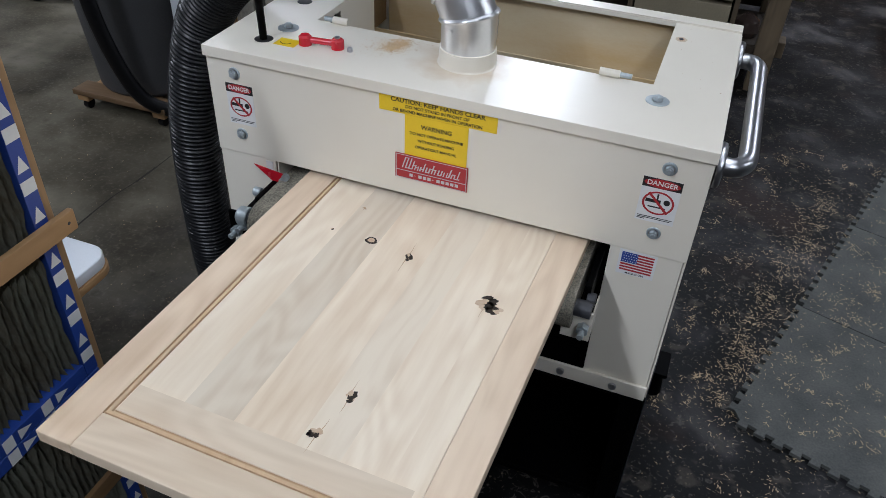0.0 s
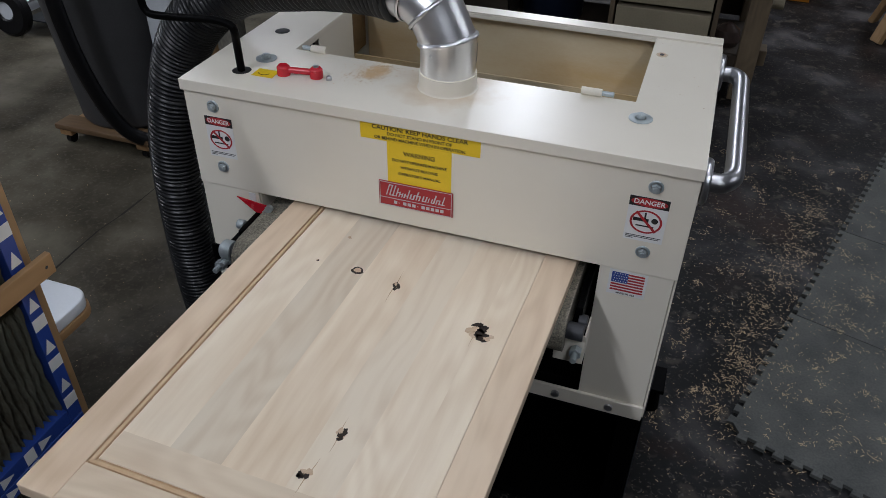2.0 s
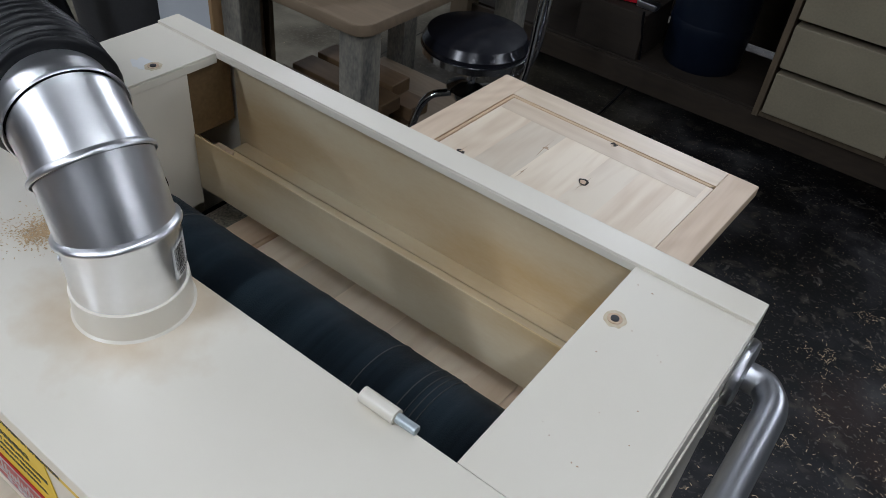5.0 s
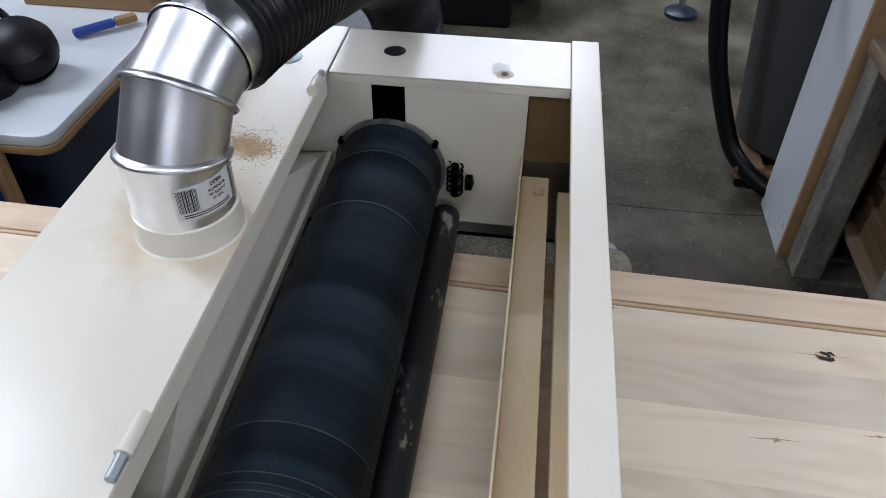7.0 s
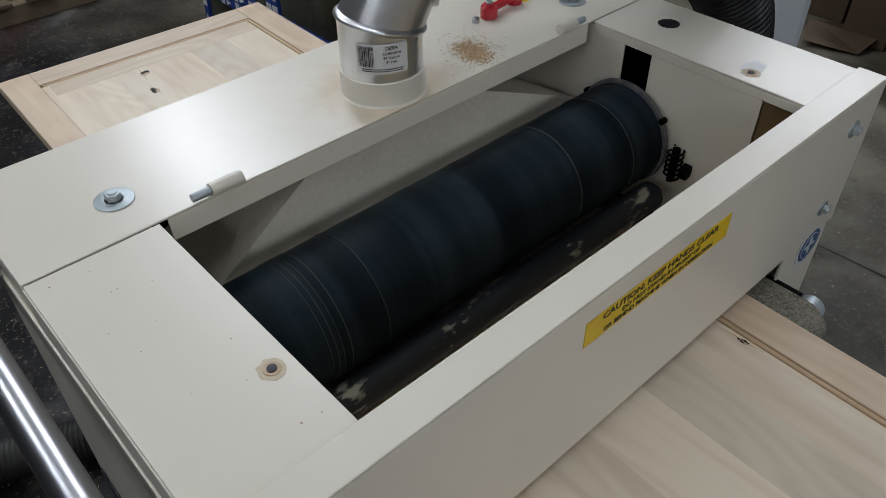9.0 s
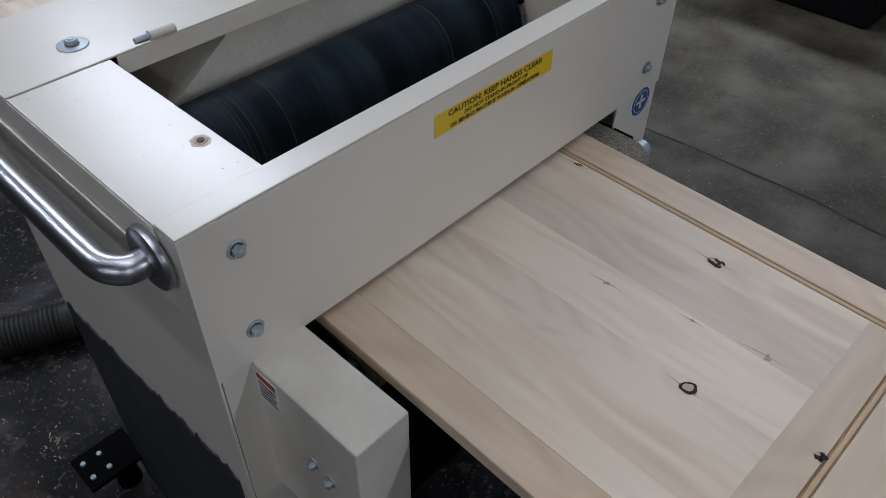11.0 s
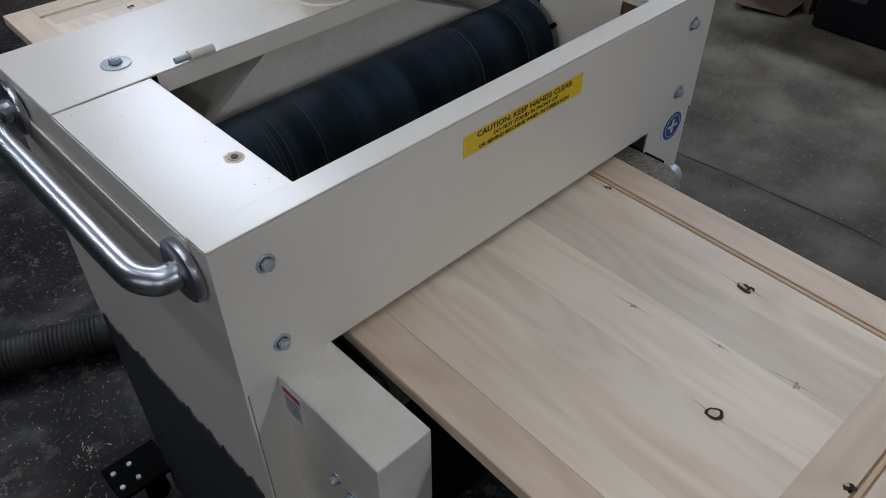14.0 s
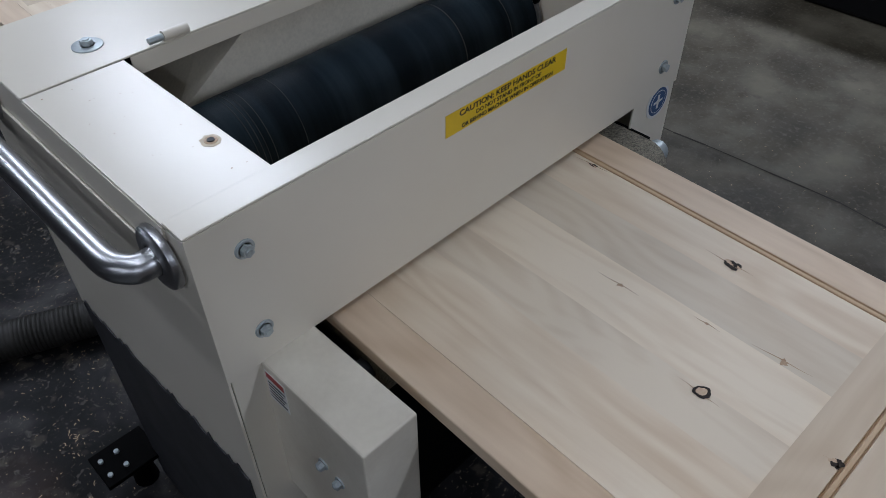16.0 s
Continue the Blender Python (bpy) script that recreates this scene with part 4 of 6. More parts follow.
# take-up brackets
bm = box(0.296, 0.350, -0.103, -0.099, 0.709, 0.776, 0.001)
box(0.347, 0.350, -0.098, -0.045, 0.709, 0.776, 0.001, bm)
br_ = part("tension_bracket", bm, CREAM, sander, "cream steel tension bracket")
part("tension_bolt", rod((0.336, -0.103, 0.742), (0.336, -0.135, 0.742), 0.006, seg=12, bevel=0.001), ZINC, br_)
part("tension_nut", rod((0.336, -0.103, 0.742), (0.336, -0.117, 0.742), 0.0115, seg=6), ZINC, br_)
part("shaft_collar", rod((0.330, -0.075, 0.786), (0.346, -0.075, 0.786), 0.013, seg=20, bevel=0.002), DARKGREY, br_)
bm = box(-0.405, -0.340, -0.104, -0.098, 0.735, 0.790, 0.001)
box(-0.372, -0.342, -0.098, -0.01, 0.775, 0.795, 0.001, bm)
bl_ = part("tension_bracket", bm, BLACK, sander, "black steel tension bracket")
for x, z in ((-0.386, 0.747), (-0.366, 0.768)):
    part("tension_bolt", rod((x, -0.104, z), (x, -0.134, z), 0.006, seg=12, bevel=0.001), ZINC, bl_)
    part("tension_nut", rod((x, -0.104, z), (x, -0.118, z), 0.0115, seg=6), ZINC, bl_)
part("shaft_collar", rod((-0.372, -0.03, 0.795), (-0.388, -0.03, 0.795), 0.010, seg=20, bevel=0.002), ZINC, bl_)
# red pointer and scale on the front left leg
pts = [(-0.398, -0.004, 0.845), (-0.318, -0.004, 0.835), (-0.338, -0.004, 0.800)]
part("depth_pointer", sheet([Vector(p) for p in pts], 0.002), REDPLASTIC, sander, "red triangular depth pointer", None)
part("pointer_screw", rod((-0.330, -0.006, 0.822), (-0.330, -0.014, 0.822), 0.008, seg=12), ZINC, sander)
part("pointer_screw", rod((-0.322, -0.006, 0.834), (-0.322, -0.014, 0.834), 0.008, seg=12), ZINC, sander)
part("scale", box(-0.372, -0.357, 0.0005, 0.0018, 0.833, 0.856, 0), WHITE, sander, "", None)
# feed motor box at the rear
mb = part("motor_cover", box(0.352, 0.434, 0.566, 0.760, 0.58, 0.861, 0.003), CREAM_SMUDGED, sander, "cream sheet-steel feed drive cover")
for y, z in ((0.672, 0.748), (0.703, 0.741)):
    hexbolt((0.434, y, z), (1, 0, 0), mb, 0.009, 0.0065, "cover_bolt")
lab = part("cover_label", box(0.434, 0.4347, 0.575, 0.615, 0.795, 0.85, 0), WHITE, mb, "small white instruction label", None)
part("label_heading", box(0.4347, 0.435, 0.577, 0.613, 0.838, 0.848, 0), RED, lab, "", None)
bm = bmesh.new()
for k in range(5):
    box(0.4347, 0.435, 0.578, 0.612 - 0.004 * (k % 2), 0.801 + k * 0.007, 0.8035 + k * 0.007, 0, bm)
part("small_print", bm, NAVY, lab, "", None)
# round blue seal on the rear left leg
seal = part("round_seal", lathe([(0.0, 0.0), (0.034, 0.0), (0.034, 0.001), (0.0, 0.001)], (-0.430, D - 0.0015, 0.838), (0, 1, 0), 40), WHITE, sander, "round white and blue seal", None)
SEAL = material("seal_blue", (0.035, 0.10, 0.24), 0.45, scale=40, fine=300, bump=0.02, amount=0.5)
part("seal_print", lathe([(0.0, 0.0), (0.028, 0.0), (0.028, 0.0006), (0.0, 0.0006)], (-0.430, D - 0.0004, 0.838), (0, 1, 0), 32), SEAL, seal, "", None)
part("seal_ring", lathe([(0.0215, 0.0), (0.0225, 0.0), (0.0225, 0.0006), (0.0215, 0.0006)], (-0.430, D + 0.0001, 0.838), (0, 1, 0), 32), WHITE, seal, "", None)
bm = box(-0.433, -0.427, D + 0.0002, D + 0.0007, 0.824, 0.852, 0)
box(-0.444, -0.416, D + 0.0002, D + 0.0007, 0.8355, 0.8405, 0, bm)
part("seal_emblem", bm, WHITE, seal, "", None)
# foot bracket beside the stand
for sy, yb in ((1, 0.58), (-1, -0.06)):
    pd = part("foot_bracket", box(0.475, 0.60 if sy < 0 else 0.545, min(yb, yb - sy * 0.1), max(yb, yb - sy * 0.1), 0.10, 0.112, 0.002), BLACK, sander, "black bolted foot bracket")
    for x in (0.545, 0.582) if sy < 0 else ():
        for q in (0.03, 0.075):
            part("foot_bolt", rod((x, yb - sy * q, 0.112), (x, yb - sy * q, 0.118), 0.006, seg=6), ZINC, pd)
    part("foot", rod((0.515, yb - sy * 0.05, 0.0), (0.515, yb - sy * 0.05, 0.10), 0.028, 0.02, 16), BLACK, pd)

# ---- elbow and dust hose ----
EX, EY = 0.004, 0.142
elbow = thing("duct_elbow", (EX, EY, T + 0.043), "shiny aluminium dryer duct elbow on the dust port", "duct elbow")
HEAD = radians(167)                      # the way in which the elbow leads the hose off
hx, hy = math.cos(HEAD), math.sin(HEAD)
ER = 0.0515


def along(p, a, d):
    return (p[0] + math.sin(a) * hx * d, p[1] + math.sin(a) * hy * d, p[2] + math.cos(a) * d)


P0 = Vector((EX, EY, T + 0.024))
P1 = Vector((EX, EY, T + 0.088))
P2 = Vector(along(P1, radians(29), 0.056))
P3 = Vector(along(P2, radians(60), 0.050))
P4 = Vector(along(P3, radians(87), 0.060))


def gore(i, pts, name):
    """One straight segment of the elbow, cut on the mitre at both ends, with a rolled bead at its start."""
    a, b = pts[i], pts[i + 1]
    d = (b - a).normalized()
    before = (a - pts[i - 1]).normalized() if i else d
    after = (pts[i + 2] - b).normalized() if i + 2 < len(pts) else d
    na, nb = (d + before).normalized(), (d + after).normalized()
    side = Vector((-hy, hx, 0))
    up = side.cross(d)
    bm = bmesh.new()
    rings = []
    for s, o in ((0.0, 0.0030 if i else 0.0), (0.0018, 0.0042 if i else 0.0), (0.0045, 0.0042 if i else 0.0), (0.0065, 0.0024 if i else 0.0), (0.0085, 0.0), (0.012, 0.0), ("mid", 0.0), ("late", 0.0), ("end", 0.0006)):
        ring = []
        for k in range(48):
            t = 2 * math.pi * k / 48
            off = (side * math.cos(t) + up * math.sin(t)) * (ER + o)
            ta = -off.dot(na) / d.dot(na)
            tb = (b - a).length - off.dot(nb) / d.dot(nb)
            w = {"mid": 0.5, "late": 0.85, "end": 1.0}.get(s)
            u = ta + s if w is None else ta + 0.012 + (tb - ta - 0.012) * w
            ring.append(bm.verts.new(a + off + d * min(u, tb)))
        rings.append(ring)
    for p, q in zip(rings, rings[1:]):
        for k in range(48):
            bm.faces.new((p[k], p[(k + 1) % 48], q[(k + 1) % 48], q[k]))
    part(name, bm, ALU, elbow, "", 40)


for i, nm in enumerate(("collar", "gore", "gore", "crimped_end")):
    gore(i, [P0, P1, P2, P3, P4], nm)
for a, z in ((40, 0.1), (110, 0.1), (250, 0.1)):
    w = Vector((math.cos(radians(a)), math.sin(radians(a)), 0))
    part("rivet", lathe([(0.0, 0.0018), (0.0025, 0.0014), (0.0035, 0.0)], P0.lerp(P1, 0.78) + w * ER, w, 10), ALU, elbow)
# paper label wrapped round the lower collar
bm = bmesh.new()
la = [radians(18 + 5 * k) for k in range(15)]
lv = [[bm.verts.new((EX + (ER + 0.0012) * math.cos(a), EY + (ER + 0.0012) * math.sin(a), z)) for z in (T + 0.045, T + 0.083)] for a in la]
for p, q in zip(lv, lv[1:]):
    bm.faces.new((p[0], q[0], q[1], p[1]))
dl = part("paper_label", bm, WHITE, elbow, "white paper label with a bar code", 60)


def on_collar(bm, a, z, r=ER + 0.0016):
    """Wrap a flat drawing (x along, y up) round the collar, middle at angle a."""
    for v in bm.verts:
        t = a + v.co.x / ER
        v.co = Vector((EX + r * math.cos(t), EY + r * math.sin(t), z + v.co.y))
    return bm


bm = bmesh.new()
rnd = random.Random(4)
x = -0.0095
while x < 0.0095:
    w = rnd.choice((0.0004, 0.0007, 0.0012))
    vs = [bm.verts.new((px, py, 0)) for px, py in ((x, -0.013), (x + w, -0.013), (x + w, 0.013), (x, 0.013))]
    bm.faces.new(vs)
    x += w + rnd.choice((0.0004, 0.0007))
part("bar_code", on_collar(bm, radians(32), T + 0.067), INK, dl, "", None)
for text, size, dz, w in (("DE904", 0.0065, 0.0105, 0.014), ("ALUMINIUM", 0.0045, 0.004, 0.022), ("90\u00b0 ELBOW", 0.0045, -0.0015, 0.020), ("4\" DIA.", 0.0045, -0.007, 0.014)):
    part("lettering", on_collar(lettering(text, size, Matrix.Translation((0, dz, 0)), w), radians(66), T + 0.067), INK, dl, "", None)
bm = bmesh.new()
for k in range(2):
    bm.faces.new([bm.verts.new((px, py, 0)) for px, py in ((-0.025, k * 0.0025), (0.025, k * 0.0025), (0.025, k * 0.0025 + 0.0012), (-0.025, k * 0.0025 + 0.0012))])
bmesh.ops.subdivide_edges(bm, edges=bm.edges[:], cuts=5, use_grid_fill=True)
part("small_print", on_collar(bm, radians(53), T + 0.048), INK, dl, "", None)

Pe = along(P3, radians(87), 0.030)
solo("dust_hose", tube([Pe, along(Pe, radians(89), 0.07)] + HOSE_PATH, 0.0595, 32, 0.0018, (0.0118, 0.0080)), HOSE, (-0.95, 0.42, 0), "black ribbed flexible dust hose falling to the floor", "dust hose", smooth=60)

# sawdust heap on the cover
rnd = random.Random(7)
bm = bmesh.new()
for k in range(2300):
    j_ = rnd.choice(((-0.022, 0.002), (-0.006, -0.003), (0.006, 0.003), (0.020, -0.002)))
    u, v = (rnd.gauss(j_[0], 0.009), rnd.gauss(j_[1], 0.0058)) if k % 5 else (rnd.gauss(0.002, 0.030), rnd.gauss(-0.004, 0.014))
    own_a = rnd.uniform(0, 6.28)
    s = rnd.uniform(0.0004, 0.0012)
    c = Vector((-0.145 + v * 1.7 + 0.25 * u, 0.152 + u * 0.95, T + 0.0002))
    d = Vector((math.cos(own_a), math.sin(own_a), 0)) * s * rnd.uniform(1, 2.4)
    e = Vector((-d.y, d.x, 0)).normalized() * s * 0.6
    base = [bm.verts.new(c + q) for q in (d, e, -d, -e)]
    tip = bm.verts.new(c + Vector((0, 0, s * 0.9)))
    for i in range(4):
        bm.faces.new((base[i], base[(i + 1) % 4], tip))
solo("sawdust", bm, DUST, (-0.132, 0.158, T), "little heap of tan sawdust on the cover", "sawdust", kind="stuff", smooth=None)

# ---- the door being sanded ----
ZD = 0.8495
door = thing("cabinet_door", (0.0, 0.2, 0.826), "unfinished knotty maple frame-and-panel cabinet door on the belt", "door")
DOOR_M = Matrix.Translation((-0.277, 0, 0)) @ Matrix.Rotation(-math.atan(0.03), 4, "Z")
Y0, Y1, DW = DOOR_FRONT, DOOR_REAR, 0.580


def dpart(name, bm, mat, label="", smooth=35):
    bm.transform(DOOR_M)
    return part(name, bm, mat, door, label, smooth)


SW, RW = 0.060, 0.062
dpart("stile", box(0, SW, Y0, Y1, 0.8265, ZD, 0.002), MAPLE)
dpart("stile", box(DW - SW, DW, Y0, Y1, 0.8265, ZD, 0.002), MAPLE)
dpart("rail", box(SW, DW - SW, Y0, Y0 + RW, 0.8265, ZD - 0.0004, 0.0015), MAPLE_X)
dpart("rail", box(SW, DW - SW, Y1 - RW, Y1, 0.8265, ZD - 0.0004, 0.0015), MAPLE_X)


def moulding(a, b, inward):
    """Sticking profile between frame and panel: a bead and a groove."""
    bm = bmesh.new()
    prof = [(0, 0), (0.0004, -0.0032), (0.0018, -0.0032), (0.0024, -0.0008), (0.0058, -0.0006), (0.0078, -0.0012), (0.0084, -0.0050), (0.0108, -0.0050), (0.0118, -0.0016), (0.014, -0.0012), (0.014, -0.012), (0, -0.012)]
    rings = []
    for (px, py), m in ((a, 1), (b, -1)):
        rr = []
        for o, h in prof:
            sx, sy = inward
            # mitred ends
            along_ = Vector((b[0] - a[0], b[1] - a[1], 0)).normalized() * (o * m)
            rr.append(bm.verts.new((px + sx * o + along_.x, py + sy * o + along_.y, ZD - 0.0005 + h)))
        rings.append(rr)
    for k in range(len(prof)):
        j = (k + 1) % len(prof)
        bm.faces.new((rings[0][k], rings[0][j], rings[1][j], rings[1][k]))
    return bm


c = [(SW, Y0 + RW), (DW - SW, Y0 + RW), (DW - SW, Y1 - RW), (SW, Y1 - RW)]
dpart("moulding", moulding(c[3], c[0], (1, 0)), GROOVE, "darker moulded groove", None)
dpart("moulding", moulding(c[0], c[1], (0, 1)), GROOVE, "darker moulded groove", None)
dpart("moulding", moulding(c[2], c[3], (0, -1)), GROOVE, "darker moulded groove", None)
# panel boards, glued edge to edge
edges = [SW + 0.0115, 0.150, 0.232, 0.330, 0.398, 0.470, DW - SW - 0.0003]
for k in range(6):
    dpart("panel_board", box(edges[k], edges[k + 1] - 0.00005, Y0 + RW + 0.0115, Y1 - RW - 0.0115, 0.833, ZD - 0.0012, 0), MAPLE_PALE, "", None)
# panel bevels beside the rails
for y in (Y0 + RW + 0.0115, Y1 - RW - 0.0115 - 0.05):
    dpart("panel_bevel", box(SW + 0.013, DW - SW - 0.013, y, y + 0.05, ZD - 0.0011, ZD - 0.0008, 0), MAPLE_X, "", None)


def knot(x, y, r, kind, seed, across, turn, streak):
    """A knot set flush in the wood: ragged black crack, open ring or plain brown eye, with a streak along the grain."""
    q = random.Random(seed)
    M = Matrix.Translation((x, y, ZD - 0.0009)) @ Matrix.Rotation(radians(turn), 4, "Z")

    def blob(rad, z, rough, hole=0.0, n=26):
        bm = bmesh.new()
        ph = [q.uniform(0, 6.28) for _ in range(5)]
        rr = [rad * (1 + rough * (0.6 * math.sin(2 * a + ph[0]) + 0.5 * math.sin(3 * a + ph[1]) + 0.4 * math.sin(5 * a + ph[2]) + 0.3 * math.sin(9 * a + ph[3]))) for a in [2 * math.pi * k / n for k in range(n)]]
        out = [bm.verts.new((across * max(0.25 * rad, s) * math.cos(2 * math.pi * k / n), max(0.25 * rad, s) * math.sin(2 * math.pi * k / n), z)) for k, s in enumerate(rr)]
        if hole:
            inn = [bm.verts.new((v.co.x * h, v.co.y * h, z)) for v, h in zip(out, [min(0.97, hole * (1 + 0.18 * math.sin(2 * math.pi * k / n + ph[4]) + q.uniform(-0.06, 0.06))) for k in range(n)])]
            for k in range(n):
                bm.faces.new((out[k], out[(k + 1) % n], inn[(k + 1) % n], inn[k]))
        else:
            mid = bm.verts.new((0, 0, z))
            for k in range(n):
                bm.faces.new((mid, out[k], out[(k + 1) % n]))
        bm.transform(M)
        return bm

    if kind == "ring":
        k = part("knot", blob(r * 0.93, 0.0002, 0.06), KNOT_RING, door, "open knot with a black rim", None)
        part("knot_rim", blob(r * 1.18, 0.0004, 0.12, 0.62), KNOT, k, "", None)
    elif kind == "crack":
        k = part("knot", blob(r * 0.95, 0.00015, 0.25), KNOT_RING, door, "black cracked knot", None)
        bm = bmesh.new()
        for a0, a1, rr, wd in ((q.uniform(0, 6.3), q.uniform(1.6, 3.2), 0.95, 0.52), (q.uniform(0, 6.3), q.uniform(2.5, 4.0), 0.5, 0.5), (q.uniform(0, 6.3), q.uniform(0.7, 1.4), 1.2, 0.35)):
            prev = None
            for i in range(13):
                t = i / 12
                a, w = a0 + a1 * t, r * wd * math.sin(math.pi * min(0.98, max(0.02, t))) * q.uniform(0.55, 1.5)
                pair = [bm.verts.new((across * (r * rr + s * w) * math.cos(a), (r * rr + s * w) * math.sin(a), 0.0004)) for s in (-1, 1)]
                if prev:
                    bm.faces.new((prev[0], prev[1], pair[1], pair[0]))
                prev = pair
        bm.transform(M)
        part("knot_crack", bm, KNOT, k, "", None)
    else:
        k = part("knot", blob(r * 0.6, 0.0003, 0.45), STREAK, door, "brown knot", None)
    if streak:
        bm = bmesh.new()
        n = 8
        w = min(0.0008, r * 0.16)
        off = q.uniform(-0.15, 0.15)
        side = [[bm.verts.new((x + off * (t * streak) + s * w * (1 - abs(2 * t - 1) ** 1.5) + 0.0006 * math.sin(9 * t + seed), y + (t - 0.55) * streak * 1.4, ZD - 0.0008)) for t in [i / n for i in range(n + 1)]] for s in (-1, 1)]
        for i in range(n):
            bm.faces.new((side[0][i], side[0][i + 1], side[1][i + 1], side[1][i]))
        part("knot_streak", bm, STREAK, k, "", None)


for x, y, size, *rest in KNOTS:
    knot(x, y, size * (0.95 if rest[0] == "ring" else 1.25), *rest)

# ---- beside the feed side: white-topped table and filter panel ----
tb = thing("work_table", (-0.75, -0.75, 0), "white-topped table with a dark navy cabinet below", "table")
part("tabletop", prism(rounded(-1.20, -0.466, -1.30, -0.358, 0.035), 0.828, 0.850, 0.003), MELAMINE, tb, "white laminate top")
part("edge_band", prism(rounded(-1.205, -0.4625, -1.305, -0.3545, 0.038), 0.812, 0.8275, 0.002), PINE_Y, tb, "worn plywood edge")
part("cabinet", prism(rounded(-1.16, -0.52, -1.26, -0.41, 0.03), 0.06, 0.811, 0.004), NAVY, tb)
for x in (-1.12, -0.56):
    for y in (-1.22, -0.45):
        part("caster", rod((x, y, 0.0), (x, y, 0.06), 0.03, seg=16), RUBBER, tb)
# black power tool and blue brush on the table
muffs = thing("ear_muffs", (MUFF_A[0], MUFF_A[1], 0.85), "black ear muffs lying on the white table", "ear muffs")
for (x, y), ax, z in ((MUFF_A, (-0.35, 0.75, 0.55), 0.885), (MUFF_B, (0.45, 0.25, 0.85), 0.900)):
    cup = part("cup", lathe([(0.0, 0.056), (0.03, 0.053), (0.055, 0.042), (0.066, 0.022), (0.067, 0.004), (0.060, -0.002), (0.0, -0.002)], (x, y, z), ax, 32), RUBBER, muffs, "glossy black ear cup")
    part("cushion", lathe([(0.022, -0.006), (0.038, -0.002), (0.056, -0.003), (0.063, -0.012), (0.058, -0.024), (0.038, -0.026), (0.022, -0.014)], (x, y, z), ax, 28), BLACK, cup)
q_ = Vector((0.45, 0.25, 0.85)).normalized()
part("head_band", tube([(MUFF_A[0] - 0.01, MUFF_A[1] - 0.02, 0.925), (MUFF_A[0] - 0.05, MUFF_A[1] - 0.09, 0.955), (MUFF_A[0] - 0.06, MUFF_A[1] - 0.19, 0.965), (MUFF_B[0] - 0.06, MUFF_B[1] - 0.09, 0.960), (MUFF_B[0] - 0.02, MUFF_B[1] - 0.01, 0.935)], 0.008, 10, 0.012), BLACK, muffs)
part("rating_label", bar((MUFF_A[0] + 0.018, MUFF_A[1] + 0.040, 0.905), (MUFF_A[0] + 0.036, MUFF_A[1] + 0.030, 0.905), 0.014, 0.003, 0.0005), PLASTIC_GREY, muffs, "small grey printed label")
br = thing("bench_brush", (-0.88, -0.47, 0.85), "brush with a blue handle and wooden tip", "brush")
part("handle", bar((-0.84, -0.50, 0.862), (-0.90, -0.435, 0.866), 0.022, 0.016, 0.005), BLUE, br, "blue handle")
part("tip", bar((-0.90, -0.435, 0.866), (-0.935, -0.40, 0.866), 0.024, 0.018, 0.006), PINE_Y, br)
solo("wooden_box", box(-1.17, -0.99, -0.70, -0.385, 0.8502, 0.97, 0.004), PINE_Y, (-1.08, -0.55, 0.85), "plain wooden box on the white table", "box")

fp = thing("filter_panel", (-0.45, -0.88, 0), "stick-framed panel of pleated air filters with blue printed borders", "air filter")
FX = -0.432
for y in (-0.465, -1.325):
    part("post", box(FX - 0.042, FX - 0.016, y - 0.018, y + 0.006, 0.0, 1.36, 0.004), PINE, fp, "wooden stick post")
for z in (0.972, 0.43):
    part("slat", box(FX + 0.001, FX + 0.012, -1.345, -0.447, z, z + 0.036, 0.002), PINE_Y, fp, "wooden cross slat")
    for y in (-0.462, -1.328):
        part("nail", lathe([(0.0, 0.0), (0.003, 0.0), (0.0, 0.001)], (FX + 0.012, y, z + 0.018), (1, 0, 0), 8), DARKGREY, fp)


